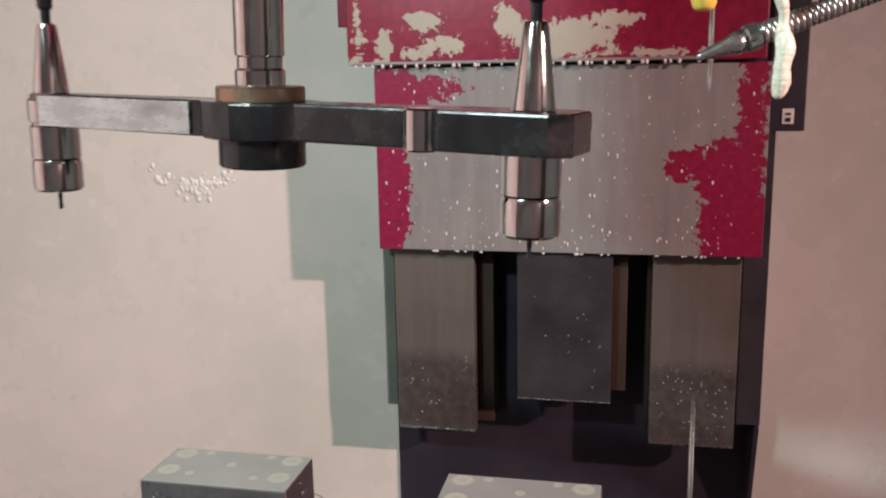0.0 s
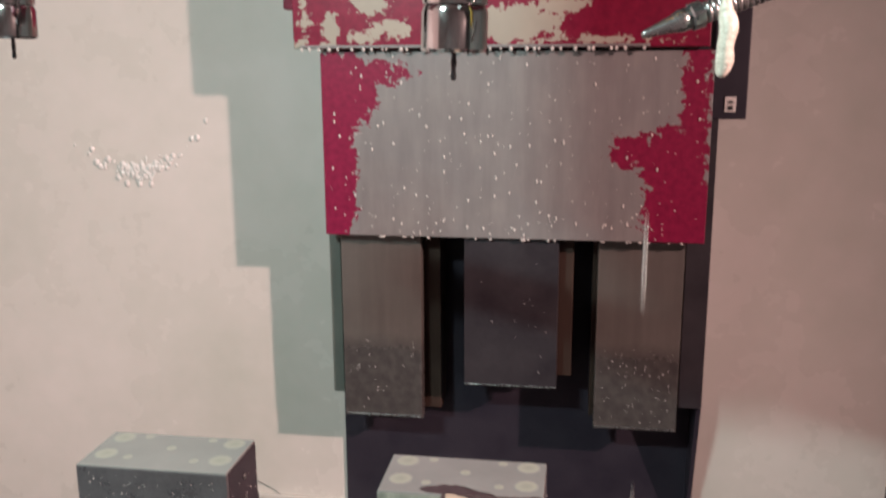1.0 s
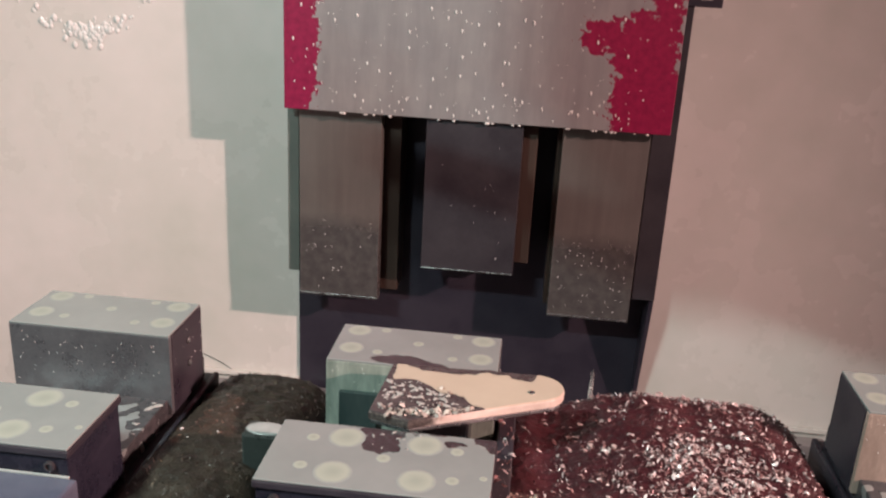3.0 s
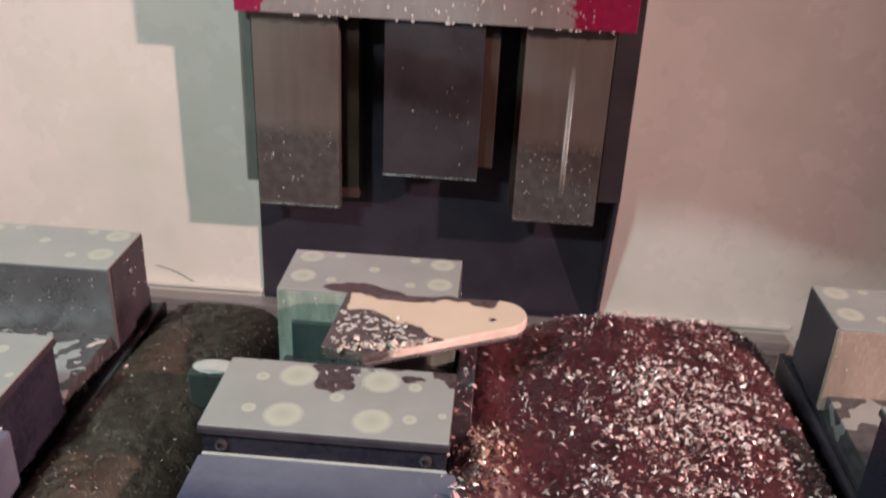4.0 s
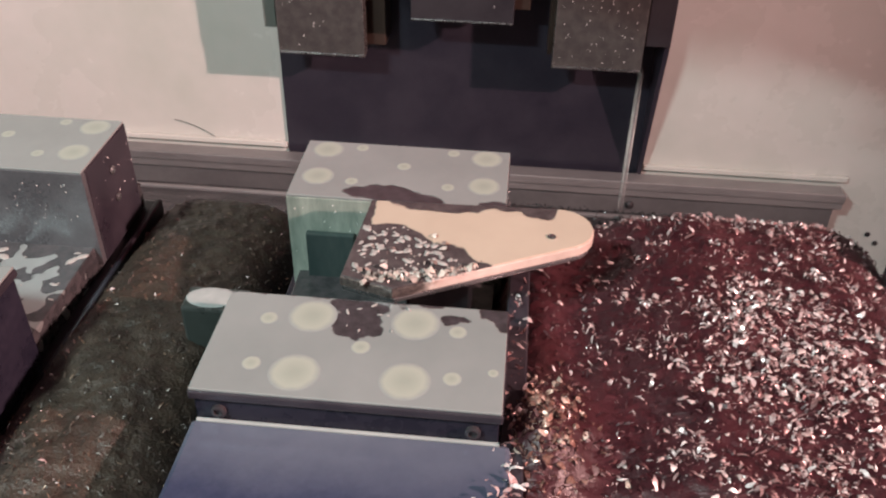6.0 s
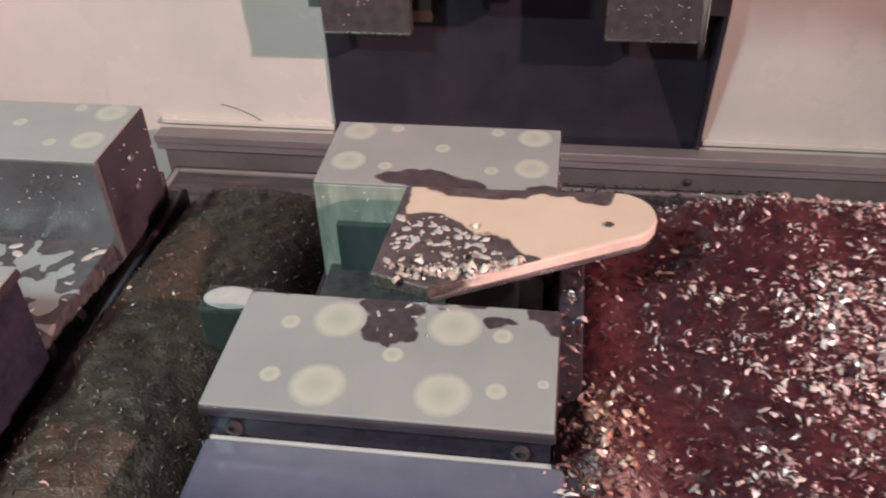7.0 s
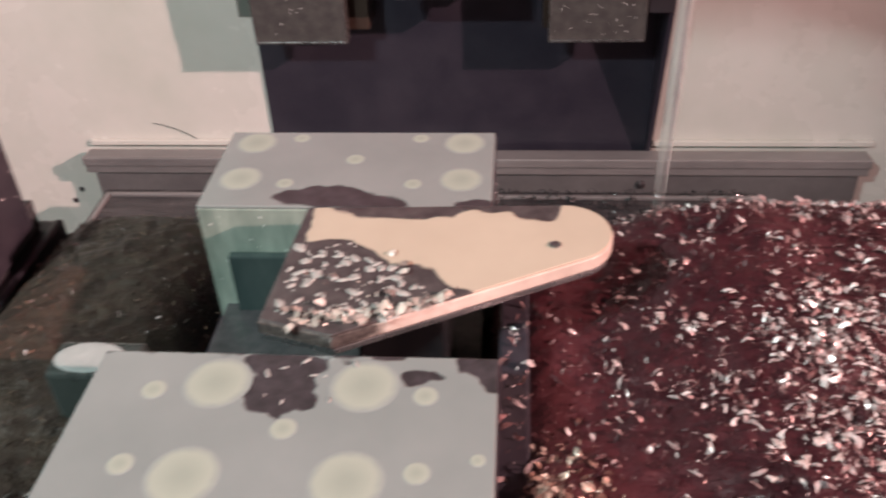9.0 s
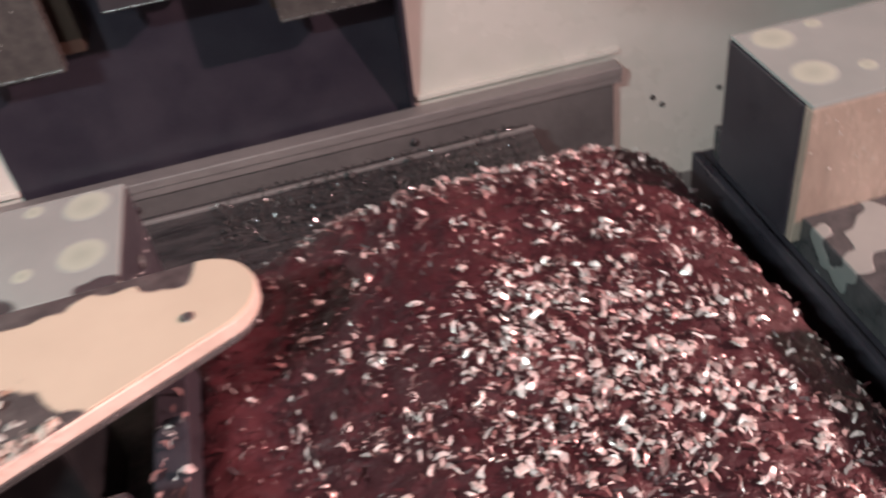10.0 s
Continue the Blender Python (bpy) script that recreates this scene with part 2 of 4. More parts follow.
# left heap's swarf, darkened in colour for the shadow it lies in
HEAP_DARK = surface("shade_dark_swarf", (0.014, 0.0115, 0.0095), (0.052, 0.035, 0.024), 55, (0.35, 0.55), fine=480, relief=0.6, depth=0.002)
GRIT = chip_material("brown_and_black_swarf", [(0.0, (0.018, 0.016, 0.013)), (0.5, (0.045, 0.032, 0.024)), (0.85, (0.12, 0.073, 0.045)), (1.0, (0.22, 0.14, 0.09))], (0.3, 0.5), 0.2)
PLATE_STEEL = film_over("wet_machined_edge", ((0.05, 0.042, 0.04), (0.16, 0.13, 0.12)), ((0.60, 0.49, 0.42), (0.85, 0.74, 0.66)),
                        [(-0.058, 0.03, 0.045, 0.06)], "XY", 0.02, 80, soft=0.004, fine=0.012, fine_scale=200, rough=(0.25, 0.16), metal=(0.4, 0.35), grain=350)
LUG = surface("dark_green_wet_steel", (0.038, 0.045, 0.043), (0.065, 0.078, 0.073), 30, (0.2, 0.4), metal=0.5, fine=200)
WHITE = surface("white_label", (0.70, 0.69, 0.66), (0.78, 0.77, 0.74), 50, (0.4, 0.5), fine=200)
BLACK = surface("black_print", (0.02, 0.02, 0.02), (0.03, 0.03, 0.03), 50, (0.4, 0.5), fine=200)


def drop_material():
    m, nt, bsdf = material("glint_white_drop")
    # mostly white rather than clear, so the drops' glints are in the colour
    bsdf.inputs["Base Color"].default_value = (0.95, 0.93, 0.9, 1)
    bsdf.inputs["Roughness"].default_value = 0.05
    bsdf.inputs["Transmission Weight"].default_value = 0.3
    bsdf.inputs["IOR"].default_value = 1.34
    return m


DROP = drop_material()


def falling_material():
    m, nt, bsdf = material("cloudy_falling_coolant")
    bsdf.inputs["Base Color"].default_value = (0.9, 0.89, 0.87, 1)
    bsdf.inputs["Roughness"].default_value = 0.15
    bsdf.inputs["Transmission Weight"].default_value = 0.88
    bsdf.inputs["IOR"].default_value = 1.34
    bump(nt, bsdf, noise_at(nt, 300), 0.4, 0.001)
    return m


FALLING = falling_material()

# red cover: local origin at its lower left corner, x across, z up
RED_PANEL = film_over("red_panel_with_grey_film", ((0.20, 0.006, 0.045), (0.28, 0.012, 0.062)), ((0.30, 0.295, 0.30), (0.36, 0.35, 0.345)),
                      [(0.015, 0.16, 0.074, 0.30), (0.05, 0.38, 0.10, 0.11), (0.13, 0.43, 0.10, 0.030),
                       (0.93, 0.05, 0.10, 0.14), (0.90, 0.20, 0.075, 0.10), (0.80, 0.235, 0.055, 0.045), (0.955, 0.33, 0.035, 0.30)],
                      "XZ", 0.10, 22, soft=0.002, fine=0.075, fine_scale=60, rough=(0.35, 0.30), metal=(0.0, 0.25), grain=60, streak=(30, 1, 5))
RED_BAND = film_over("red_band_with_pale_film", ((0.19, 0.006, 0.035), (0.27, 0.012, 0.05)), ((0.36, 0.34, 0.29), (0.46, 0.43, 0.36)),
                     [(0.10, 0.045, 0.022, 0.045), (0.08, 0.008, 0.03, 0.012), (0.20, 0.11, 0.05, 0.025), (0.18, 0.03, 0.035, 0.014), (0.55, 0.06, 0.13, 0.045), (0.26, 0.05, 0.05, 0.02), (0.68, 0.10, 0.06, 0.02), (0.03, 0.09, 0.012, 0.05), (0.02, 0.01, 0.02, 0.012),
                      (0.42, 0.10, 0.03, 0.04), (0.74, 0.02, 0.12, 0.006)], "XZ", 0.075, 26, soft=0.002, fine=0.05, fine_scale=70, invert=True, rough=(0.3, 0.35), metal=(0.1, 0.0), grain=40)
RAIL = film_over("grey_guide_cover", ((0.078, 0.073, 0.073), (0.114, 0.107, 0.103)), ((0.158, 0.144, 0.132), (0.210, 0.193, 0.178)),
                 [(0.112, 0.07, 0.125, 0.155)], "XZ", 0.04, 24, soft=0.022, fine=0.02, fine_scale=120, square=True, rough=(0.25, 0.4), metal=(0.3, 0.4), grain=40,
                 streak=(30, 1, 2))
TOPFILM = (((0.035, 0.03, 0.032), (0.06, 0.05, 0.055)), ((0.178, 0.194, 0.188), (0.218, 0.230, 0.224)))
JAW_REAR = film_over("rear_jaw_film", *TOPFILM, [(-0.010, -0.031, 0.025, 0.0095), (0.014, -0.037, 0.018, 0.007), (0.068, -0.039, 0.012, 0.0065)],
                     "XY", 0.004, 110, metal=(0.15, 0.1), fluid=True, rough=(0.3, 0.2), coat=0.4)
JAW_FRONT = film_over("front_jaw_film", *TOPFILM, [(-0.004, 0.019, 0.016, 0.013), (-0.003, 0.034, 0.018, 0.012), (0.024, 0.041, 0.02, 0.005), (0.079, 0.036, 0.014, 0.013), (-0.04, 0.042, 0.03, 0.003),
                                                    (0.050, 0.027, 0.005, 0.003)], "XY", 0.009, 120, metal=(0.15, 0.1), fine=0.0015, fine_scale=260, fluid=True, rough=(0.2, 0.2), coat=0.4)
JAW_PLAIN = film_over("even_jaw_film", *TOPFILM, [(0.09, 0.05, 0.004, 0.004)], "XY", 0.003, 90, metal=(0.6, 0.1), rough=(0.2, 0.2), coat=0.4)
# film's peach tone paints the warm lit wall mirrored in it
PLATE = film_over("plate_film_peach_reflection", ((0.075, 0.063, 0.065), (0.135, 0.115, 0.115)), ((0.345, 0.276, 0.216), (0.398, 0.322, 0.254)),
                  [(-0.046, 0.034, 0.034, 0.034), (-0.068, 0.078, 0.0125, 0.05), (-0.008, 0.034, 0.017, 0.0175), (0.006, 0.024, 0.019, 0.013), (-0.014, 0.0975, 0.034, 0.0125), (0.049, 0.0985, 0.013, 0.0135), (0.02, 0.1, 0.04, 0.0085), (-0.04, 0.005, 0.04, 0.02)], "XY",
                  0.006, 80, fine=0.002, fine_scale=150, metal=(0.5, 0.0), fluid=True)
BASEFILM = film_over("vise_bed_puddles", ((0.03, 0.03, 0.032), (0.06, 0.055, 0.058)), ((0.26, 0.275, 0.27), (0.34, 0.35, 0.34)),
                     [(-0.03, 0.79, 0.05, 0.016), (0.045, 0.765, 0.016, 0.028), (0.03, 0.725, 0.03, 0.007)], "XY", 0.045, 60, fine=0.006, fine_scale=160, invert=True, metal=(0.1, 0.6), fluid=True)

BED_DARK = film_over("dark_bed_flakes", ((0.03, 0.03, 0.032), (0.06, 0.055, 0.058)), ((0.26, 0.275, 0.27), (0.34, 0.35, 0.34)),
                     [(-0.055, 0.725, 0.014, 0.005), (-0.02, 0.735, 0.008, 0.004), (0.066, 0.73, 0.008, 0.02)], "XY", 0.016, 90, fine=0.012, fine_scale=200, invert=True, metal=(0.1, 0.6))

# ---------- shape helpers ----------
def part(name, bm, mat, parent=None, label="", at=None, smooth=False):
    me = bpy.data.meshes.new(name)
    bm.to_mesh(me)
    bm.free()
    me.materials.append(mat)
    if smooth:
        for p in me.polygons:
            p.use_smooth = True
    ob = new(name, me)
    if at is not None:
        ob.matrix_basis = at
    if parent is not None:
        ob.parent = parent
    if label:
        ob["label"] = label
    return ob


def box(x0, x1, y0, y1, z0, z1, bevel=0.0, bm=None):
    bm = bm or bmesh.new()
    made = bmesh.ops.create_cube(bm, size=1, matrix=Matrix.LocRotScale(((x0 + x1) / 2, (y0 + y1) / 2, (z0 + z1) / 2), None, (x1 - x0, y1 - y0, z1 - z0)))
    if bevel:
        edges = {e for v in made["verts"] for e in v.link_edges}
        bmesh.ops.bevel(bm, geom=list(edges), offset=bevel, segments=2, affect="EDGES", profile=0.5)
    return bm


def lathe(profile, segments=32, bm=None, m=Matrix()):
    """A turned body about z from (radius, height) pairs."""
    bm = bm or bmesh.new()
    rings = []
    for r, z in profile:
        rings.append([bm.verts.new(m @ Vector((r * math.cos(2 * math.pi * k / segments), r * math.sin(2 * math.pi * k / segments), z))) for k in range(segments)])
    for a, b in zip(rings, rings[1:]):
        for k in range(segments):
            bm.faces.new((a[k], a[(k + 1) % segments], b[(k + 1) % segments], b[k]))
    bm.faces.new(list(reversed(rings[0])))
    bm.faces.new(rings[-1])
    bmesh.ops.recalc_face_normals(bm, faces=bm.faces)
    return bm


def prism(outline, z0, z1, bevel=0.0):
    bm = bmesh.new()
    face = bm.faces.new([bm.verts.new((x, y, z0)) for x, y in outline])
    top = bmesh.ops.extrude_face_region(bm, geom=[face])
    bmesh.ops.translate(bm, verts=[v for v in top["geom"] if isinstance(v, bmesh.types.BMVert)], vec=(0, 0, z1 - z0))
    bmesh.ops.recalc_face_normals(bm, faces=bm.faces)
    if bevel:
        bmesh.ops.bevel(bm, geom=[e for e in bm.edges if abs(e.verts[0].co.z - e.verts[1].co.z) < 1e-6], offset=bevel, segments=2, affect="EDGES", profile=0.5)
    return bm


def thing(name, at, label, category, group="", kind=""):
    ob = new(name)
    ob.empty_display_size = 0.05
    ob.matrix_basis = at
    return tagged(ob, label, category, group, kind)


def scatter(places, size, rng, flat=0.6, broad=(0.22, 0.75)):
    """Small curled chips as one mesh: each a bent, twisted strip of three quads with torn ends."""
    verts, faces = [], []
    for x, y, z in places:
        s = size * (0.35 + 1.7 * rng.random() ** 3)
        w = s * rng.uniform(*broad)
        turn = Euler((rng.gauss(0, flat), rng.gauss(0, flat), rng.uniform(0, 6.28))).to_matrix()
        curl, bend, twist = rng.uniform(0.08, 0.4) * s, rng.uniform(-0.35, 0.35) * s, rng.uniform(-0.5, 0.5)
        base = len(verts)
        for k, (u, g) in enumerate(((-0.5, rng.uniform(0.1, 0.6)), (-0.18, rng.uniform(0.7, 1.1)), (0.16, rng.uniform(0.7, 1.1)), (0.5, rng.uniform(0.1, 0.6)))):
            lift, roll = curl * (1 - 3.6 * u * u), twist * u
            for v in (-0.5, 0.5):
                d = v * w * g * rng.uniform(0.5, 1.4)
                verts.append(turn @ Vector((u * s + rng.uniform(-0.05, 0.05) * s, d * math.cos(roll) + bend * (0.25 - u * u) * 2, lift + d * math.sin(roll))) + Vector((x, y, z)))
            if k:
                p = base + 2 * k
                faces.append((p - 2, p, p + 1, p - 1))
    return verts, faces


def scattered(name, places, size, mat, rng, label, category, flat=0.6, parent=None, broad=(0.22, 0.75)):
    me = bpy.data.meshes.new(name)
    v, f = scatter(places, size, rng, flat, broad)
    me.from_pydata(v, [], f)
    me.materials.append(mat)
    ob = new(name, me)
    if parent is not None:
        ob.parent = parent
    return tagged(ob, label, category if parent is None else "", kind="stuff")


def droplets(name, places, mat, parent, r=0.004, tall=1.6, dome=0.62):
    """Low domes of water standing on an upright face."""
    verts, faces = [], []
    for x, y, z, s in places:
        base = len(verts)
        for k in range(8):
            a = 2 * math.pi * k / 8
            verts.append((x + r * s * math.cos(a), y, z + r * s * tall * math.sin(a)))
        for k in range(8):
            a = 2 * math.pi * k / 8
            verts.append((x + 0.6 * r * s * math.cos(a), y - dome * r * s, z + 0.6 * r * s * tall * math.sin(a)))
        for k in range(8):
            faces.append((base + k, base + (k + 1) % 8, base + 8 + (k + 1) % 8, base + 8 + k))
        faces.append(tuple(base + 8 + k for k in range(8)))
    me = bpy.data.meshes.new(name)
    me.from_pydata(verts, [], faces)
    me.materials.append(mat)
    for p in me.polygons:
        p.use_smooth = True
    ob = new(name, me)
    ob.parent = parent
    return tagged(ob, "standing drops of coolant, whitened for their glints", kind="stuff")


# ---------- the enclosure ----------
def enclosure():
    walls = (("wall_back", (-2.65, 4.15, 2.6, 2.65, -1.3, 2.2), "cream enamelled back wall with painted green and pink lamp tones"),
             ("wall_left", (-2.65, -2.6, -1.3, 2.6, -1.3, 2.2), "unseen side wall, pale grey to raise the bounce light"),
             ("wall_right", (4.1, 4.15, -1.3, 2.6, -1.3, 2.2), "unseen side wall, pale grey to raise the bounce light"),
             ("wall_front", (-2.65, 4.15, -1.35, -1.3, -1.3, 2.2), "unseen front side, dark for the chrome's reflections"))
    for name, b, label in walls:
        w = tagged(part(name, box(*b), ENAMEL if name == "wall_back" else FRONT_DARK if name == "wall_front" else GREY), label, "wall", kind="structure")
        if name == "wall_back":
            rng = random.Random(8)
            spots = []
            for _ in range(170):
                u = rng.choice((rng.gauss(0.1, 0.5), rng.gauss(0.15, 0.22), rng.gauss(0.30, 0.2)))
                spots.append((-1.30 + 0.16 * u, 2.599, 0.22 + 0.06 * u * u + rng.gauss(0, 0.014), rng.uniform(0.3, 1.35)))
            # whitened drops in place of the wall's wet highlight
            droplets("dew", spots, GLINT_SPLASH, w, r=0.0068, tall=1.4, dome=0.5)
            for x, z in ((1.07, -1.0), (1.10, -1.03), (1.28, -1.02), (-1.28, -0.98), (-1.31, -1.02)):
                part("screw_head", lathe([(0.008, 0), (0.008, 0.003), (0.004, 0.005)], 12, m=pose(x, 2.5995, z, 90)), IRON, w)
    tagged(part("floor", box(-2.65, 4.15, -1.35, 2.65, -1.36, -1.302), TROUGH), "grey wet sheet floor of the machine", "floor", kind="structure")
    tagged(part("ceiling", box(-2.65, 4.15, -1.35, 2.65, 2.202, 2.25), GREY), "unseen roof, pale grey to raise the bounce light", "ceiling", kind="structure")


def column():
    c = thing("machine_column", pose(0, 2.6, 0), "dark machine column with three long guide covers", "column")
    part("back_plate", box(-0.665, 0.378, -0.008, -0.002, -0.875, 2.1, 0.002), DARK, c, "dark wet painted plate")
    part("side_strip", box(-0.657, -0.625, -0.148, -0.0085, -0.39, 2.1, 0.002), STRIP, c)
    part("side_strip", box(0.312, 0.375, -0.148, -0.0085, -0.388, 2.1, 0.002), CENTRE, c, "dark stained strip")
    for x0, x1, flip in ((-0.618, -0.394, 1), (0.084, 0.307, -1)):
        cover = part("guide_cover", box(0, x1 - x0, -0.02, 0.02, 0, 2.4, 0.0015), RAIL, c, "grey brown steel guide cover", at=pose(x0, -0.15, -0.451))
        part("lip", box(0.004, x1 - x0 - 0.004, -0.024, -0.0205, 0.003, 0.009, 0.001), GROUND, cover)
        b0, b1 = (x0 + 0.03, x1 + 0.045) if flip > 0 else (x0 - 0.012, x1 - 0.03)
        part("guide_rail", box(b0, b1, -0.108, -0.0085, -0.44, 2.1, 0.002), RUST, c, "brown stained guide rail")
    for x0, x1 in ((0.362, 0.374),):
        flank = bmesh.new()
        side = [[flank.verts.new((x, y, z)) for y, z in ((-0.0085, -0.87), (-0.020, -0.87), (-0.146, -0.392), (-0.0085, -0.392))] for x in (x0, x1)]
        flank.faces.new(side[0])
        flank.faces.new(side[1])
        for k in range(4):
            flank.faces.new((side[0][k], side[0][(k + 1) % 4], side[1][(k + 1) % 4], side[1][k]))
        bmesh.ops.recalc_face_normals(flank, faces=flank.faces)
        part("flank", flank, DARK, c, "tapered dark flank")
    mid = part("centre_cover", box(-0.271, -0.019, -0.196, -0.15, -0.331, 2.1, 0.0015), CENTRE, c, "blackened steel centre cover")
    part("edge_lip", box(-0.270, -0.020, -0.2005, -0.1965, -0.330, -0.326, 0.001), GROUND, mid)
    part("centre_slide", box(-0.24, 0.020, -0.148, -0.0085, -0.31, 2.1, 0.002), RUST, c, "brown stained slide")
    rng = random.Random(5)
    spots = [(rng.uniform(0.10, 0.29), -0.1715, rng.uniform(-0.43, -0.22), rng.uniform(0.15, 0.5)) for _ in range(70)]
    spots += [(rng.uniform(-0.60, -0.41), -0.1715, rng.uniform(-0.43, -0.22), rng.uniform(0.2, 0.55)) for _ in range(26)]
    spots += [(rng.uniform(-0.25, -0.03), -0.1975, rng.uniform(-0.31, 0.05), rng.uniform(0.2, 0.5)) for _ in range(14)]
    droplets("dew", spots, DROP, c, r=0.003)


def red_cover():
    p = thing("cover_panel", pose(-0.646, 2.385, 0.087), "red painted cover panel under a torn grey coolant film", "panel")
    w, h = 0.994, 0.483
    part("sheet", box(0, w, 0, 0.012, 0, h, 0.002), RED_PANEL, p)
    part("return_flange", box(0.004, w - 0.004, 0.0125, 0.05, 0.004, 0.016, 0.002), RED_PANEL, p)
    rng = random.Random(11)
    spots = [(rng.uniform(0.01, w - 0.01), -0.001, rng.uniform(0.01, h - 0.01), rng.choice((0.25, 0.35, 0.45, 0.6, 0.9))) for _ in range(260)]
    spots += [(rng.uniform(0.12, w - 0.1), -0.001, rng.uniform(0.005, 0.05), rng.uniform(0.4, 0.9)) for _ in range(30)]
    droplets("dew", spots, DROP, p, r=0.0031, tall=1.9)
    rim = bmesh.new()
    for _ in range(24):
        x = rng.uniform(0.15, w - 0.02)
        bmesh.ops.create_icosphere(rim, subdivisions=1, radius=rng.uniform(0.003, 0.006), matrix=Matrix.Translation((x, 0.004, -0.002)))
    tagged(part("drip_fringe", rim, DROP, p, smooth=True), kind="stuff")
    b = thing("head_cover", pose(-0.710, 2.365, 0.577), "red head cover with peeling pale film above the panel", "cover")
    part("front", box(0, 1.042, 0, 0.012, 0, 0.9, 0.003), RED_BAND, b)
    # underside takes the dark iron tone instead of the cover's red
    part("underside", box(0.003, 1.039, 0.0125, 0.228, 0.002, 0.012, 0.002), IRON, b, "dark underside")
    part("side_step", box(-0.03, -0.001, 0.02, 0.23, 0.10, 0.9, 0.003), RED_BAND, b)
    part("drip_rail", box(0.02, 0.90, -0.006, -0.001, 0.001, 0.009, 0.002), LEDGE, b, "grey drip rail")
    rim = bmesh.new()
    for k in range(34):
        x = 0.02 + 0.88 * (k + rng.uniform(-0.45, 0.45)) / 34
        bmesh.ops.create_icosphere(rim, subdivisions=2, radius=rng.uniform(0.0025, 0.006), matrix=Matrix.Translation((x, -0.004, -0.002)) @ Matrix.Diagonal((1, 1, 1.3, 1)))
    tagged(part("drip_fringe", rim, DROP, b, smooth=True), kind="stuff")
    s = thing("switch_box", pose(0.382, 2.445, 0.398), "dark switch box with a small white label", "box")
    part("case", box(-0.03, 0.058, 0, 0.11, 0, 1.2, 0.003), DARK, s)
    lab = part("label", box(0.003, 0.031, -0.0035, -0.0005, 0.018, 0.056, 0.001), WHITE, s, "white label")
    part("bar", box(0.011, 0.023, -0.0055, -0.004, 0.024, 0.034), BLACK, lab)
    part("bar", box(0.011, 0.023, -0.0055, -0.004, 0.040, 0.046), BLACK, lab)


def trough():
    for x0, x1 in ((-1.2, -0.668), (0.382, 0.96)):
        tagged(part("trim", box(x0, x1, 2.586, 2.5985, -0.822, -0.806, 0.002), ENAMEL), "cream folded trim at the foot of the wall", "trim", kind="structure")
    t = thing("chip_trough", pose(-0.10, 2.6, -0.825), "grey sheet metal chip trough along the back wall", "trough")
    part("ledge", box(-1.10, 1.04, -0.075, -0.028, -0.014, 0.0, 0.003), LEDGE, t)
    part("lip", box(-1.10, 1.04, -0.088, -0.0755, -0.022, 0.005, 0.003), LEDGE, t, "folded grey lip")
    part("lower_lip", box(-1.098, 1.038, -0.083, -0.0755, -0.046, -0.0225, 0.002), LEDGE, t, "folded grey lip")
    part("front_sheet", box(-1.08, 1.02, -0.073, -0.062, -0.44, -0.015, 0.002), TROUGH, t)
    for x in (-0.3, 0.45):
        part("rivet", lathe([(0.012, 0), (0.012, 0.004), (0.005, 0.008)], 12, m=pose(x, -0.0735, -0.08, 90)), IRON, t)
    w = thing("way_cover", pose(-0.15, 1.6, -0.865), "black wet telescopic way cover strewn with chips", "way cover")
    for k in range(4):
        part("cover_plate", box(-1.02 + 0.02 * k, 0.85 - 0.02 * k, -0.50 + 0.322 * k, -0.13 + 0.322 * k, 0.02 - 0.012 * k, 0.028 - 0.012 * k, 0.002), COVER, w)
    rng = random.Random(21)
    pts = [(rng.uniform(-0.20, 0.60), min(2.425, rng.gauss(2.31, 0.09)), -0.872 + rng.uniform(0, 0.012)) for _ in range(2700)]
    scattered("floor_chips", pts, 0.011, BLACKCHIP, rng, "dark wet metal chips strewn on the way cover", "chips", broad=(0.2, 0.5))
    part("back_rim", box(-0.935, 0.80, 0.800, 0.812, -0.012, 0.001, 0.003), LEDGE, w, "wet folded rim")
    part("side_rim", box(-0.950, -0.937, 0.30, 0.812, -0.012, 0.000, 0.003), LEDGE, w, "wet folded rim")
    # thin stray wire stuck to the wall
    cu = bpy.data.curves.new("wire", "CURVE")
    cu.dimensions, cu.bevel_depth = "3D", 0.0009
    sp = cu.splines.new("POLY")
    sp.points.add(11)
    for k, p in enumerate(sp.points):
        u = k / 11
        p.co = (-1.006 + 0.134 * u, 2.597, -0.757 - 0.02 * u - 0.043 * u * u, 1)
    ob = new("wire", cu)
    cu.materials.append(BLACK)
    tagged(ob, "thin dark stray wire stuck on the wall", "wire")


# ---------- table and vises ----------
def table():
    t = thing("machine_table", pose(0, 0.7, 0), "dark oiled iron machine table", "table")
    part("top", box(-0.95, 0.95, -0.33, 0.27, -0.07, 0, 0.004), IRON, t)
    part("saddle", box(-0.6, 0.6, -0.25, 0.22, -1.3, -0.071, 0.01), DARK, t)


WELL_DISC = []


def bolt_marks(jaw, spots, z):
    if not WELL_DISC:
        bm = lathe([(1.0, 0), (0.9, 0.0001), (0.5, 0.00015)], 32)
        me = bpy.data.meshes.new("bolt_well")
        bm.to_mesh(me)
        bm.free()
        me.materials.append(WELL)
        WELL_DISC.append(me)
    for x, y, r in spots:
        ob = new("bolt_well", WELL_DISC[0])
        ob.matrix_basis = Matrix.LocRotScale((x, y, z), None, (r, r, 1))
        ob.parent = jaw
        ob["label"] = "bolt well brim-full of milky coolant"


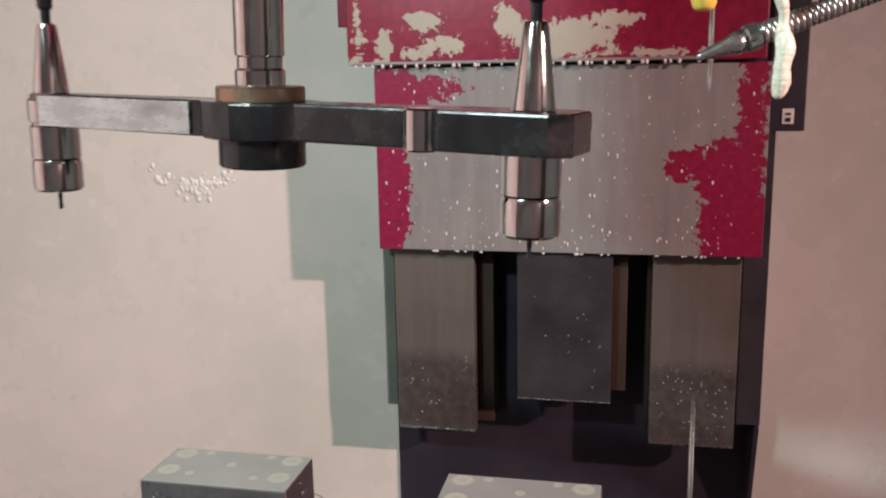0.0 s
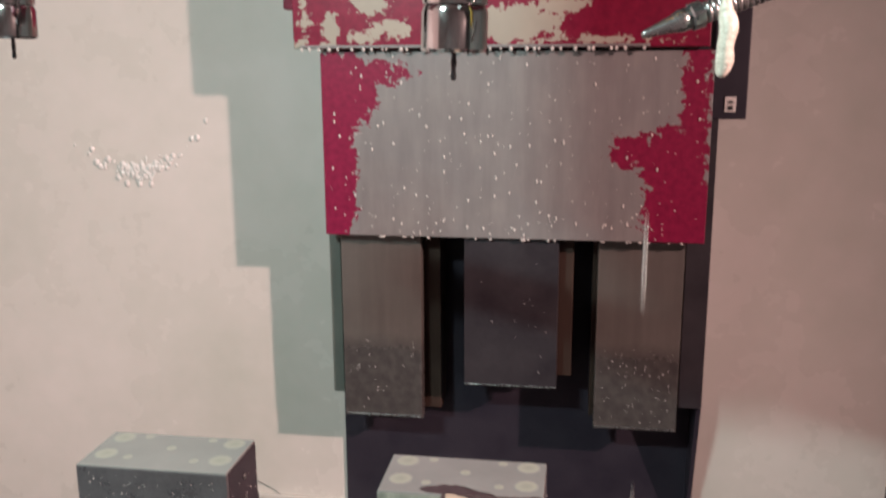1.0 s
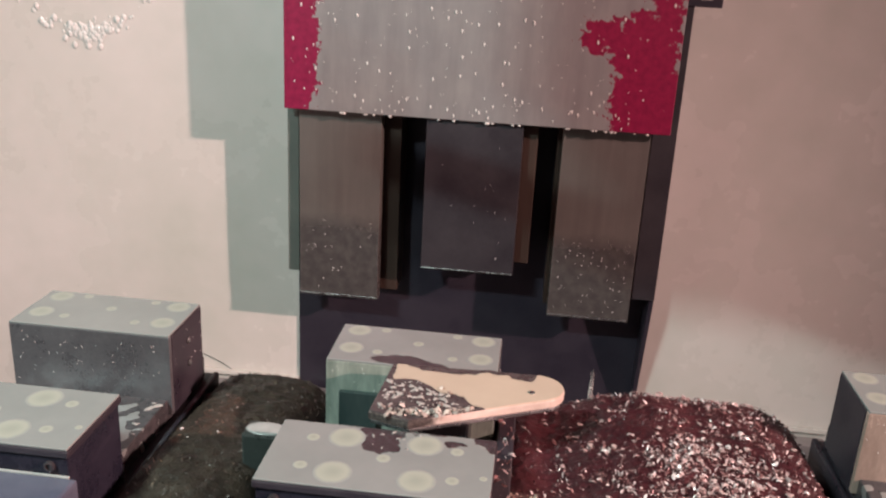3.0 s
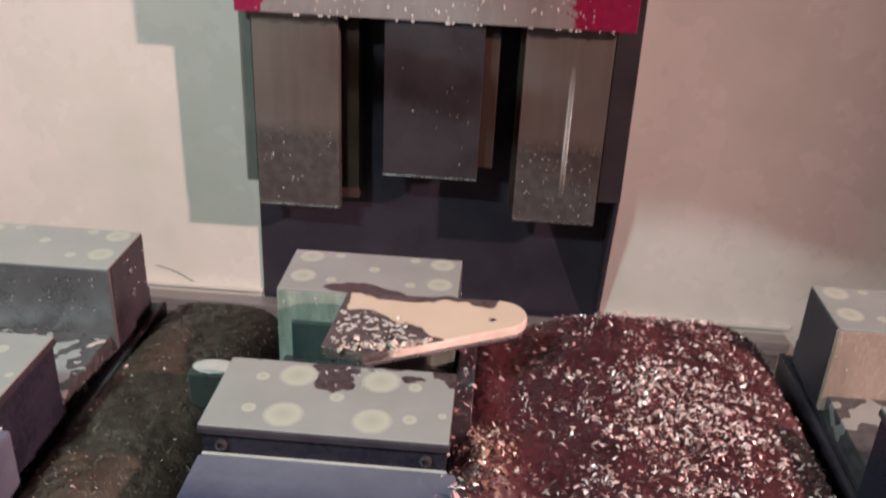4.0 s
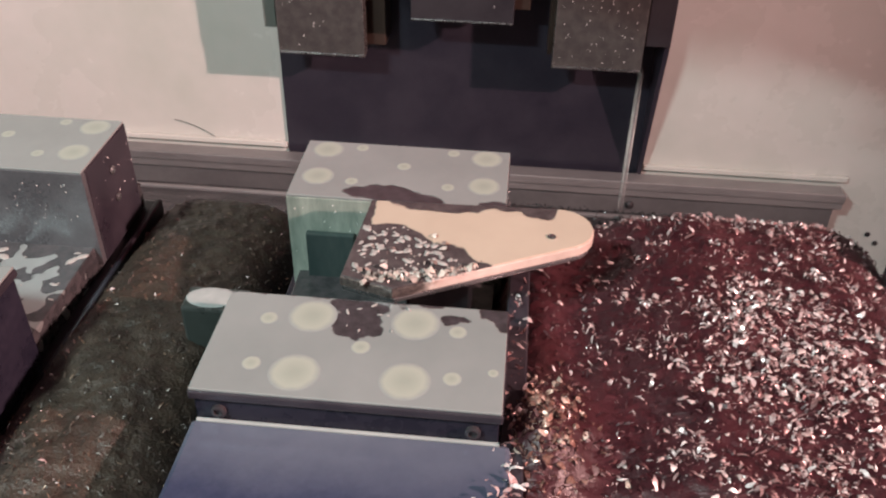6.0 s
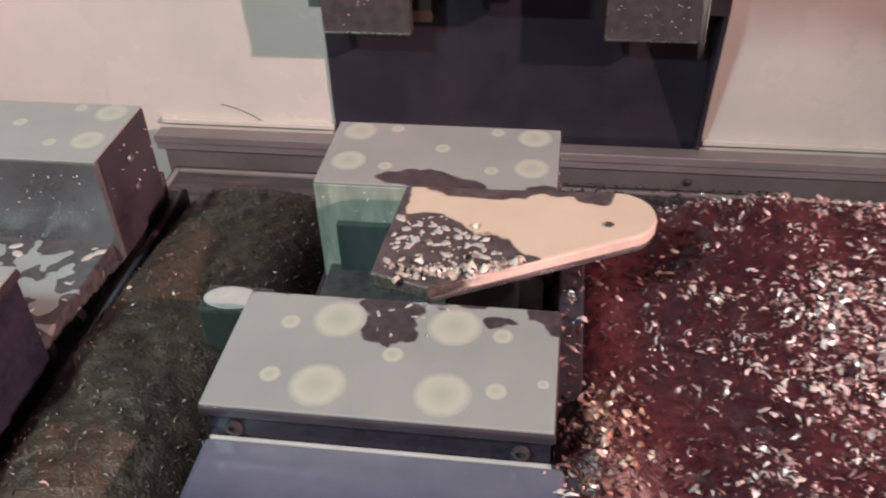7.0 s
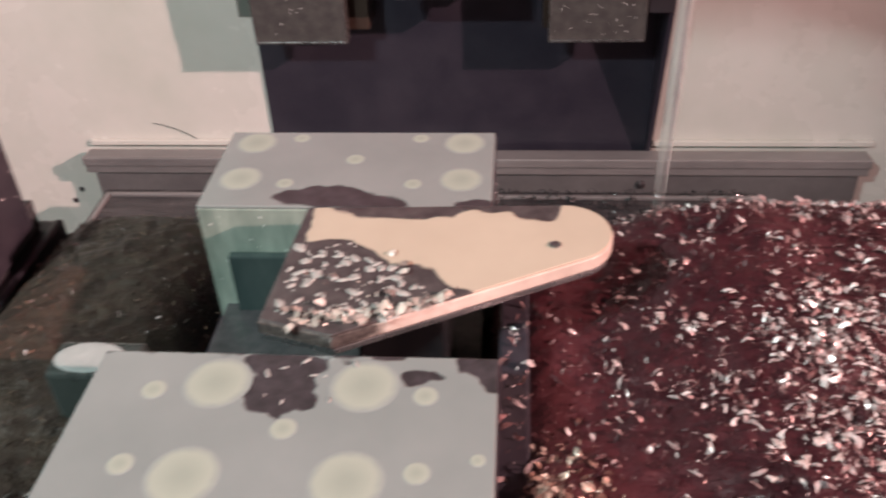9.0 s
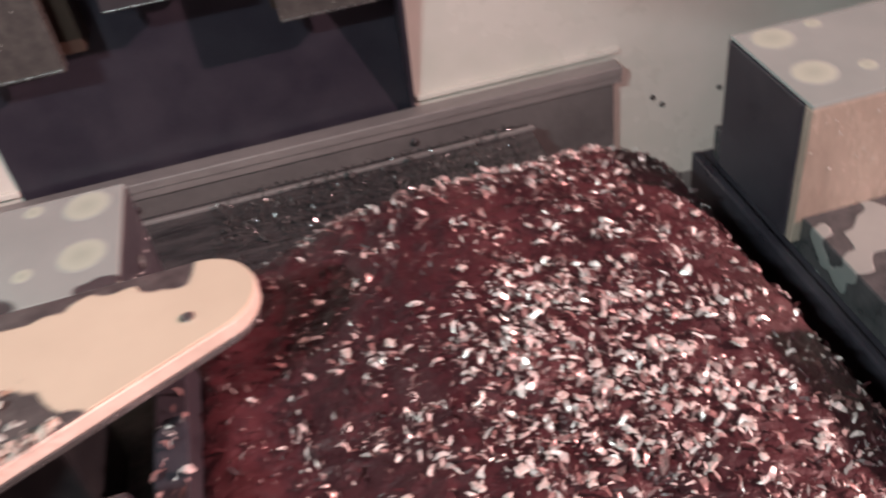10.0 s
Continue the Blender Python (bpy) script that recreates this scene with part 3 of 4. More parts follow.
def vise(x, rear_mat, front_mat, face=None, bed=None, label="steel machine vise with milky coolant on its jaws", group="machine vises in a row", lift=0.0):
    v = thing("machine_vise", pose(x, 0, lift), label, "vise", group)
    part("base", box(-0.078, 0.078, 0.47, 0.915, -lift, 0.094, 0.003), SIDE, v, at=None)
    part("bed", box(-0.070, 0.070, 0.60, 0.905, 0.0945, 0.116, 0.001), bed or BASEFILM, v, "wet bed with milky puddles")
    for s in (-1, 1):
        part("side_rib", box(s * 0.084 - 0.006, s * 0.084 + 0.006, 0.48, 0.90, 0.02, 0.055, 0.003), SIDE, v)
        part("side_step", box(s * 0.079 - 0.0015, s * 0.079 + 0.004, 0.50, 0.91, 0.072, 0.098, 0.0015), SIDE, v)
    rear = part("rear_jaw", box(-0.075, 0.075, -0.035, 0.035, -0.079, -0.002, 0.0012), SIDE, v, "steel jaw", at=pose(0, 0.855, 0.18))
    part("film", box(-0.0744, 0.0744, -0.0404, 0.0344, -0.0018, 0, 0.0006), rear_mat, rear, "milky grey coolant film")
    part("jaw_face", box(-0.0746, 0.0746, -0.0406, -0.0353, -0.0785, -0.0019, 0.0005), face or FACE, rear, "wet ground jaw face")
    rng = random.Random(int(x * 1000))
    droplets("dew", [(rng.uniform(-0.072, 0.072), -0.0408, -0.006 - abs(rng.gauss(0, 0.022)), rng.uniform(0.3, 1.0)) for _ in range(60)], DROP, rear, r=0.0004, tall=2.0)
    # pale drops along the vise flank stand for wet glints
    droplets("dew", [(0.0753, rng.uniform(-0.033, 0.033), rng.uniform(-0.075, -0.006), rng.uniform(0.4, 1.0)) for _ in range(12)], DROP, rear, r=0.0006, tall=1.4)
    droplets("dew", [(0.0905, rng.uniform(0.50, 0.89), rng.uniform(0.022, 0.053), rng.uniform(0.4, 1.0)) for _ in range(40)], DROP, v, r=0.0008, tall=1.3)
    bolt_marks(rear, [(s * 0.058, y, 0.0115) for s in (-1, 1) for y in (-0.0145, 0.0225)] + [(s * 0.0335, y, 0.0048) for s in (-1, 1) for y in (-0.019, 0.0275)] + [(0.0, 0.005, 0.0052)], 0.0)
    for zz in (-0.022, -0.045):
        part("side_pin", lathe([(0.0035, 0), (0.0035, 0.001), (0.002, 0.002)], 12, m=pose(0.0752, 0.0, zz, 0, 90, 0)), GROUND, rear)
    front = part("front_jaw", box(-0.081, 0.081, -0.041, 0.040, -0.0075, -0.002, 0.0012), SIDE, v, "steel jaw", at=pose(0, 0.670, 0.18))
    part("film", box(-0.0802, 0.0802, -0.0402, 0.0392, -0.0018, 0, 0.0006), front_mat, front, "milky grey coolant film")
    # block coloured black for the shaded recess under the jaw top
    part("jaw_block", box(-0.079, 0.079, -0.0385, 0.038, -0.079, -0.0078, 0.0008), BLACKFACE, front, "wet jaw front, black for the recess shade")
    bolt_marks(front, [(s * 0.029, y, 0.0138) for s in (-1, 1) for y in (-0.023, 0.0225)] + [(s * 0.053, y, 0.0052) for s in (-1, 1) for y in (-0.0185, 0.018)] + [(0.002, 0.0, 0.0054), (0.074, -0.012, 0.003)], 0.0)
    for s in (-1, 1):
        part("cap_screw", lathe([(0.004, 0), (0.004, 0.002), (0.0025, 0.0025), (0.0025, 0.001)], 16, m=pose(s * 0.066, -0.0388, -0.0155, 90)), IRON, front)
    part("slide_body", box(-0.082, 0.086, 0.545, 0.6310, 0.10, 0.157, 0.003), BODY, v, "wet steel slide body, blue reflection in its colour")
    part("milk_line", box(-0.079, 0.080, 0.6290, 0.6312, 0.1562, 0.1580, 0.0006), PUDDLE_DIM, v, "line of milky coolant behind the slide")
    part("screw", lathe([(0.011, 0), (0.011, 0.14), (0.007, 0.15)], 20, m=pose(0, 0.545, 0.07, 90)), GROUND, v, "ground steel screw")
    return v, rear, front


def centre_vise():
    v, rear, front = vise(-0.075, JAW_REAR, JAW_FRONT, GREEN_REFLECT_FACE, BED_DARK, "steel machine vise clamping a plate, milky coolant on its jaws")
    # no hollow here: a raised block coloured as dark as the recess
    part("pocket", box(-0.062, -0.028, -0.046, -0.0408, -0.075, -0.028, 0.001), POCKET, rear, "dark raised block painting the recess shade")
    part("stop_lug", box(-0.118, -0.0785, 0.716, 0.738, 0.095, 0.158, 0.002), LUG, v, "green grey stop lug")
    part("lug_film", lathe([(0.014, 0), (0.0135, 0.0004), (0.011, 0.0006), (0.004, 0.0007)], 24, m=pose(-0.101, 0.727, 0.1582) @ Matrix.Diagonal((1.15, 0.68, 1, 1))), PUDDLE_DIM, v, "milky coolant on the lug")
    rng = random.Random(12)
    spots = [(rng.uniform(-0.074, 0.07), 0.7135 + abs(rng.gauss(0, 0.012)), 0.1162, rng.choice((0.001, 0.0016, 0.003)), rng.uniform(1.0, 1.9)) for _ in range(60)]
    flecks("torn_film", spots, ISLAND, v, "torn islands of pale coolant film")
    spots = [(0.006 + rng.gauss(0, 0.010), 0.012 + rng.random() * 0.025, 0.0001, rng.choice((0.0005, 0.0009, 0.0014)), rng.uniform(1.4, 2.2)) for _ in range(9)]
    flecks("torn_film", spots, ISLAND, front, "torn islands of pale coolant film")
    part("side_plate", box(0.0795, 0.093, 0.55, 0.80, 0.095, 0.152, 0.0012), SIDE, v, "wet side plate, darkened for shade")
    return v


def flecks(name, spots, mat, parent, label, ragged=0.12):
    """Flat rounded islands of film, each a low dome with a wavy rim: x, y, z, radius, stretch."""
    verts, faces = [], []
    rng = random.Random(len(spots))
    for x, y, z, r, s in spots:
        turn, base, n = rng.uniform(0, math.pi), len(verts), 12
        wave = [1 + 0.25 * math.sin(2 * k * math.tau / n + turn * 3) * rng.random() + rng.uniform(-ragged, ragged) for k in range(n)]
        for ring, lift in ((1.0, 0.0), (0.86, 0.00035), (0.45, 0.00045)):
            for k in range(n):
                a = math.tau * k / n
                u, v = r * s * wave[k] * ring * math.cos(a), r / s * wave[k] * ring * math.sin(a)
                verts.append((x + u * math.cos(turn) - v * math.sin(turn), y + u * math.sin(turn) + v * math.cos(turn), z + lift))
        for ring in range(2):
            for k in range(n):
                a, b = base + ring * n + k, base + ring * n + (k + 1) % n
                faces.append((a, b, b + n, a + n))
        faces.append(tuple(base + 2 * n + k for k in range(n)))
    me = bpy.data.meshes.new(name)
    me.from_pydata(verts, [], faces)
    me.materials.append(mat)
    for p in me.polygons:
        p.use_smooth = True
    ob = new(name, me)
    ob.parent = parent
    return tagged(ob, label, kind="stuff")


def workpiece():
    w = thing("workpiece", pose(-0.028, 0.708, 0.176), "teardrop metal plate with chips and a film painted with reflected light", "workpiece")
    ctr, rad = (0.062, 0.077), 0.0215
    pts = [(-0.066, 0.013), (-0.034, 0.004)]
    for k in range(17):
        a = radians(-58 + 148 * k / 16)
        pts.append((ctr[0] + rad * math.cos(a), ctr[1] + rad * math.sin(a)))
    pts += [(0.0, 0.0965), (-0.061, 0.0945)]
    part("plate", prism(pts, 0.004, 0.0108, 0.0008), PLATE_STEEL, w, "bright machined plate edge")
    part("film", prism([((x - 0.01) * 0.992 + 0.01, (y - 0.055) * 0.992 + 0.055) for x, y in pts], 0.0109, 0.012, 0.0005), PLATE, w, "coolant film, peach from a painted wall reflection")
    inset = [((x - 0.02) * 0.985 + 0.02, (y - 0.06) * 0.985 + 0.06) for x, y in pts]
    part("lower_step", prism(inset, 0.0005, 0.0038, 0.0006), GROUND, w, "bright machined lower step")
    part("dowel", lathe([(0.0026, 0.0118), (0.0026, 0.0127), (0.0016, 0.0131)], 16, m=pose(0.057, 0.066, 0)), GROUND, w)
    part("post", box(-0.03, 0.01, 0.03, 0.075, -0.076, -0.0022, 0.002), ARMDARK, w)
    rng = random.Random(31)
    chips = []
    while len(chips) < 34:
        u = rng.random()
        x, y = -0.06 + 0.095 * u, 0.008 + 0.036 * u + abs(rng.gauss(0, 0.017))
        if x < -0.058 or y < 0.014 + 0.45 * max(0.0, x + 0.02) or (x > 0.0 and y > 0.026 + 0.5 * x):
            continue
        chips.append((x, y, 0.0128))
    for _ in range(230):
        u = 0.64 * rng.random()
        chips.append((-0.052 + 0.105 * u, 0.011 + 0.044 * u * u + rng.gauss(0.002, 0.0025), 0.0125))
    scattered("swarf_litter", chips, 0.0032, PINKCHIP, rng, "bright curled chips", "", 0.4, w, (0.35, 0.9))
    isles = []
    while len(isles) < 120:
        x, y = rng.uniform(-0.060, 0.0), rng.uniform(0.014, 0.066)
        if x + 0.06 + 1.1 * (y - 0.014) > 0.085:
            continue
        isles.append((x, y, 0.0120, rng.choice((0.0005, 0.0008, 0.0012, 0.0017, 0.0024)), rng.uniform(0.9, 1.6)))
    flecks("torn_film", isles, ISLAND, w, "torn islands of pale coolant film")


# ---------- swarf ----------
def heap_height(x, y, x0, x1, crest, lean):
    mid, half = (x0 + x1) / 2, (x1 - x0) / 2
    u = (x - mid) / half
    side = max(0.0, 1 - abs(u) ** (lean if u > 0 else 1.7 if lean > 4.1 else 3.0)) ** 0.5
    ridge, fall = (0.868, 0.052) if lean > 4.1 else (0.897, 0.050)
    back = max(0.0, 1 - max(0.0, (y - ridge) / fall) ** 2) ** 0.5
    front = max(0.0, 1 - max(0.0, (0.52 - y) / 0.14) ** 2) ** 0.5
    z = crest(y) * side * back * front
    if lean > 4.1:
        z += 0.026 * math.exp(-((x - 0.028) / 0.028) ** 2 - ((y - 0.650) / 0.045) ** 2) + 0.030 * math.exp(-((x - 0.012) / 0.03) ** 2) * (y < 0.86)
    z += 0.004 * noise.noise((x * 30, y * 30, 1.7)) + 0.0018 * noise.noise((x * 120, y * 120, 4.1)) + 0.0009 * noise.noise((x * 380, y * 380, 9.0))
    return z


def heap(name, x0, x1, crest, lean, mat, label):
    nx, ny = int((x1 - x0) / 0.0022), 250
    verts, faces = [], []
    for j in range(ny + 1):
        y = 0.385 + 0.56 * j / ny
        for i in range(nx + 1):
            x = x0 + (x1 - x0) * i / nx
            verts.append((x, y, max(0.002, heap_height(x, y, x0, x1, crest, lean))))
    for j in range(ny):
        for i in range(nx):
            a = j * (nx + 1) + i
            faces.append((a, a + 1, a + nx + 2, a + nx + 1))
    me = bpy.data.meshes.new(name)
    me.from_pydata(verts, [], faces)
    me.materials.append(mat)
    for p in me.polygons:
        p.use_smooth = True
    return tagged(new(name, me), label, "chip heap", kind="stuff")


def crest_right(y):
    return 0.153 - 0.06 * max(0.0, y - 0.74)


def crest_left(y):
    return 0.134 - 0.125 * max(0.0, y - 0.72)


LEAN = 5.6
RX, LX = (-0.035, 0.298), (-0.305, -0.150)


def swarf():
    heap("chip_heap", *RX, crest_right, LEAN, HEAP_RED, "heap of wet maroon swarf with bright chips, between two vises")
    heap("chip_heap", *LX, crest_left, 4.0, HEAP_DARK, "heap of fine dark wet swarf between two vises")
    rng = random.Random(41)
    clumps = []
    while len(clumps) < 420:
        pick = rng.random()
        if pick < 0.50:
            x, y = rng.gauss(0.168, 0.034), rng.gauss(0.725, 0.055)
        elif pick < 0.62:
            x, y = rng.gauss(0.19, 0.045), rng.gauss(0.880, 0.014)
        else:
            x, y = rng.uniform(0.05, 0.285), rng.uniform(0.42, 0.90)
        clumps.append((x, y, rng.uniform(0.002, 0.008), rng.randint(3, 20)))
    pts = []
    for cx, cy, spread, many in clumps:
        for _ in range(many):
            pts.append((rng.gauss(cx, spread), rng.gauss(cy, spread)))
    while len(pts) < 6900:
        x, y = rng.uniform(0.016, 0.29), rng.uniform(0.42, 0.90)
        core = math.exp(-(max(0.0, 0.165 - x) / 0.075) ** 2 - (max(0.0, x - 0.215) / 0.055) ** 2) * (0.35 if 0.785 < y < 0.862 else 1.0)
        if rng.random() < (0.40 if y < 0.60 else 0.16 + 0.70 * core):
            pts.append((x, y))
    pts = [(x, y, heap_height(x, y, *RX, crest_right, LEAN) + 0.0012) for x, y in pts if 0.012 < x < 0.292 and 0.40 < y < 0.92]
    froth = [(rng.gauss(0.175, 0.034), rng.gauss(0.715, 0.05)) for _ in range(210)] + [(rng.uniform(0.06, 0.27), rng.uniform(0.45, 0.88)) for _ in range(60)]
    froth = [(x, y, heap_height(x, y, *RX, crest_right, LEAN) + 0.0016, rng.choice((0.0007, 0.0011, 0.0016, 0.0022)), rng.uniform(1.0, 1.4)) for x, y in froth if 0.03 < x < 0.27]
    tagged(flecks("froth", froth, FROTH, None, "pale froth and flakes on the maroon heap", 0.5), "pale froth and flakes on the maroon heap", "froth", kind="stuff")
    gold = [(rng.gauss(0.026, 0.014), rng.gauss(0.650, 0.022)) for _ in range(760)]
    gold = [(x, y, heap_height(x, y, *RX, crest_right, LEAN) + 0.0008) for x, y in gold if x > 0.013]
    scattered("copper_chips", gold, 0.0031, GOLDCHIP, rng, "copper brown curled chips mounded against the vise", "chips", 0.6)
    grit = []
    while len(grit) < 9000:
        x, y = rng.uniform(0.0, 0.296), rng.uniform(0.40, 0.94)
        grit.append((x, y, heap_height(x, y, *RX, crest_right, LEAN) + 0.0004))
    scattered("maroon_grit", grit, 0.0042, HEAP_RED, rng, "fine maroon swarf strands over the heap", "chips", 0.7, broad=(0.10, 0.26))
    grit = []
    while len(grit) < 9500:
        x, y = rng.uniform(-0.302, -0.155), rng.uniform(0.40, 0.935)
        grit.append((x, y, heap_height(x, y, *LX, crest_left, 4.0) + 0.0004))
    scattered("dark_grit", grit, 0.0026, GRIT, rng, "fine brown and black swarf strands", "chips", 0.7, broad=(0.10, 0.26))
    scattered("bright_chips", pts, 0.0033, CHIP, rng, "bright curled aluminium chips on the maroon heap", "chips", 0.42, broad=(0.16, 0.5))
    flakes = [(rng.gauss(0.172, 0.036), rng.gauss(0.715, 0.050)) for _ in range(300)] + [(rng.gauss(0.19, 0.045), rng.gauss(0.876, 0.010)) for _ in range(50)]
    flakes = [(x, y, heap_height(x, y, *RX, crest_right, LEAN) + 0.0018) for x, y in flakes if 0.05 < x < 0.285]
    scattered("large_flakes", flakes, 0.0045, CHIP, rng, "larger torn bright flakes over the maroon heap", "chips", 0.5, broad=(0.16, 0.48))
    pts = []
    while len(pts) < 260:
        x, y = rng.uniform(-0.295, -0.16), rng.uniform(0.42, 0.92)
        pts.append((x, y, heap_height(x, y, *LX, crest_left, 4.0) + 0.001))
    scattered("sparse_chips", pts, 0.0027, CHIP, rng, "few small bright chips on the dark heap", "chips", 0.6, broad=(0.15, 0.4))
    pts = [(rng.uniform(-0.155, 0.01), rng.gauss(0.548, 0.006), 0.158 + rng.uniform(0, 0.004)) for _ in range(150)]
    pts += [(rng.gauss(-0.150, 0.010), rng.gauss(0.552, 0.006), 0.159 + rng.uniform(0, 0.006)) for _ in range(110)]
    pts += [(rng.gauss(0.004, 0.007), rng.gauss(0.575, 0.018), 0.158 + rng.uniform(0, 0.005)) for _ in range(90)]
    pts += [(rng.gauss(0.012, 0.004), rng.uniform(0.55, 0.66), 0.154 + rng.uniform(0, 0.005)) for _ in range(90)]
    # bright flecks added along the ledges in place of wet glints
    ledge = [(rng.uniform(-0.291, -0.2865), rng.uniform(0.52, 0.90), 0.0985 + rng.uniform(0, 0.001)) for _ in range(60)]
    ledge += [(rng.uniform(0.005, 0.018), rng.uniform(0.64, 0.80), 0.1525 + rng.uniform(0, 0.002)) for _ in range(70)]
    scattered("ledge_chips", ledge, 0.0034, CHIP, rng, "small bright flecks on the vise ledges, added for wet glints", "chips", 0.6)
    scattered("vise_chips", pts, 0.0044, CHIP, rng, "pale curled chips heaped along the vise slide", "chips", 0.7)


# ---------- tool change arm, hose ----------
def holder(parent, x, y):
    h = part("tool_holder", lathe([(0.0275, -0.0645), (0.0305, -0.0625), (0.0305, -0.022), (0.027, -0.018), (0.0315, -0.014), (0.0315, 0.012), (0.027, 0.016), (0.0222, 0.022), (0.0125, 0.104), (0.011, 0.108)], 40,
                                       m=pose(x, y, 0)), CHROME, parent, "bright steel taper tool holder", smooth=False)
    part("collet_nut", lathe([(0.029, -0.106), (0.031, -0.103), (0.031, -0.070), (0.029, -0.065)], 40, m=pose(x, y, 0)), CHROME, h)
    part("pull_stud", lathe([(0.006, 0.108), (0.006, 0.125), (0.0095, 0.128), (0.0095, 0.14), (0.006, 0.146)], 20, m=pose(x, y, 0)), ARMDARK, h)
    part("end_mill", lathe([(0.0022, -0.132), (0.003, -0.128), (0.0022, -0.122), (0.003, -0.116), (0.0024, -0.110), (0.0024, -0.1062)], 12, m=pose(x, y, 0)), ARMDARK, h)
    for ob in (h, *h.children):
        for f in ob.data.polygons:
            f.use_smooth = True
        ob.data.set_sharp_from_angle(angle=radians(24))
    return h


def tool_arm():
    a = thing("tool_change_arm", pose(-0.40, 1.065, 0.518, 0, 1.8, -11.3), "steel tool change arm carrying two tapered holders", "tool arm")
    L = 0.331
    out = [(-L - 0.02, -0.018), (-L - 0.026, 0.0), (-L - 0.02, 0.018), (-0.075, 0.030)]
    out += [(0.075 * math.cos(radians(t)), 0.06 * math.sin(radians(t))) for t in range(150, 20, -20)]
    out += [(0.21, 0.032), (0.245, 0.042), (L + 0.03, 0.046), (L + 0.052, 0.030), (L + 0.052, -0.030), (L + 0.03, -0.046), (0.245, -0.042), (0.21, -0.032)]
    out += [(0.075 * math.cos(radians(t)), 0.06 * math.sin(radians(t))) for t in range(-30, -160, -20)]
    out += [(-0.075, -0.030)]
    part("beam", prism(out, -0.021, 0.021, 0.003), ARMDARK, a, "dark oiled steel beam")
    part("bright_half", box(-L + 0.01, -0.078, -0.0335, -0.0285, -0.019, 0.019, 0.001), ARM, a, "bright scuffed beam flank")
    part("lower_hub", lathe([(0.048, -0.054), (0.050, -0.052), (0.050, -0.0215)], 40), ARMDARK, a, "dark oiled hub")
    part("upper_flange", lathe([(0.051, 0.0215), (0.051, 0.036), (0.049, 0.038)], 40), COPPER, a, "warm stained flange")
    part("shaft", lathe([(0.029, 0.0382), (0.029, 0.055), (0.026, 0.058), (0.026, 0.07), (0.0285, 0.072), (0.0285, 0.9)], 40), CHROME, a, "bright steel shaft")
    part("grip_finger", lathe([(0.016, -0.022), (0.018, -0.020), (0.018, 0.020), (0.016, 0.022)], 28, m=pose(0.222, -0.034, 0)), CHROME, a, "bright gripper finger")
    holder(a, -L, 0.0)
    holder(a, L, 0.0)
    for ob in a.children:
        if ob.name.startswith(("shaft", "lower_hub", "upper_flange")):
            for f in ob.data.polygons:
                f.use_smooth = True
            ob.data.set_sharp_from_angle(angle=radians(35))
    return a


def hose():
    h = thing("coolant_hose", pose(0.07, 0.86, 0.577), "segmented grey coolant hose with a pointed nozzle", "hose")
    way = Vector((0.1120, 0.03, 0.0400)).normalized()
    turn = way.to_track_quat("Z", "Y").to_matrix().to_4x4()
    part("nozzle", lathe([(0.0022, 0), (0.0033, 0.003), (0.0072, 0.027), (0.0093, 0.033), (0.0093, 0.041)], 20, m=turn), GROUND, h, "pointed bright nozzle", smooth=True)
    part("collar", lathe([(0.0085, 0.0412), (0.0112, 0.043), (0.0112, 0.052), (0.0085, 0.054)], 20, m=turn), GROUND, h)
    for k in range(50):
        z = 0.0545 + 0.0052 * k
        part("segment", lathe([(0.0072, z), (0.0088, z + 0.001), (0.0094, z + 0.0026), (0.0088, z + 0.0042), (0.0072, z + 0.0051)], 20, m=turn), GROUND, h, smooth=True)
    # block added out of view to carry the hose
    part("supply_block", box(-0.06, 0.20, -0.20, -0.015, 0.17, 0.29, 0.004), LEDGE, h, "added grey block above the hose, out of view")
    part("supply_pipe", lathe([(0.016, 0.291), (0.016, 1.62)], 20, m=pose(0.04, -0.10, 0)), GROUND, h, "steel supply pipe")
    s = thing("coolant_trickle", pose(0.134, 0.855, 0.548), "thick white foamy coolant trickle hanging down", "coolant")
    bm = bmesh.new()
    rng = random.Random(3)
    for k in range(190):
        z = 0.0012 * k
        r = 0.0058 + 0.0016 * math.sin(k * 0.083) + 0.0009 * math.sin(k * 0.21 + 1.0) + 0.0005 * rng.random() - 0.0016 * max(0.0, 1 - k / 6)
        bmesh.ops.create_icosphere(bm, subdivisions=2, radius=r, matrix=Matrix.Translation((0.0026 * math.sin(k * 0.06) + 0.0008 * math.sin(k * 0.27), 0.0014 * math.cos(k * 0.15), z)))
    part("strand", bm, FOAM, s, smooth=True)
    yv = thing("yellow_nozzle_joint", pose(0.074, 0.86, 0.62), "yellow plastic nozzle joint over the hose", "nozzle")
    part("joint", lathe([(0.006, -0.006), (0.009, -0.003), (0.0113, 0.006), (0.0098, 0.018), (0.0135, 0.03), (0.0135, 0.14)], 20), YELLOW, yv, smooth=True)
    part("joint_arm", lathe([(0.008, 0), (0.0095, 0.03), (0.0075, 0.033)], 16, m=pose(-0.003, 0, 0.009, 0, 68, 10)), YELLOW, yv, smooth=True)


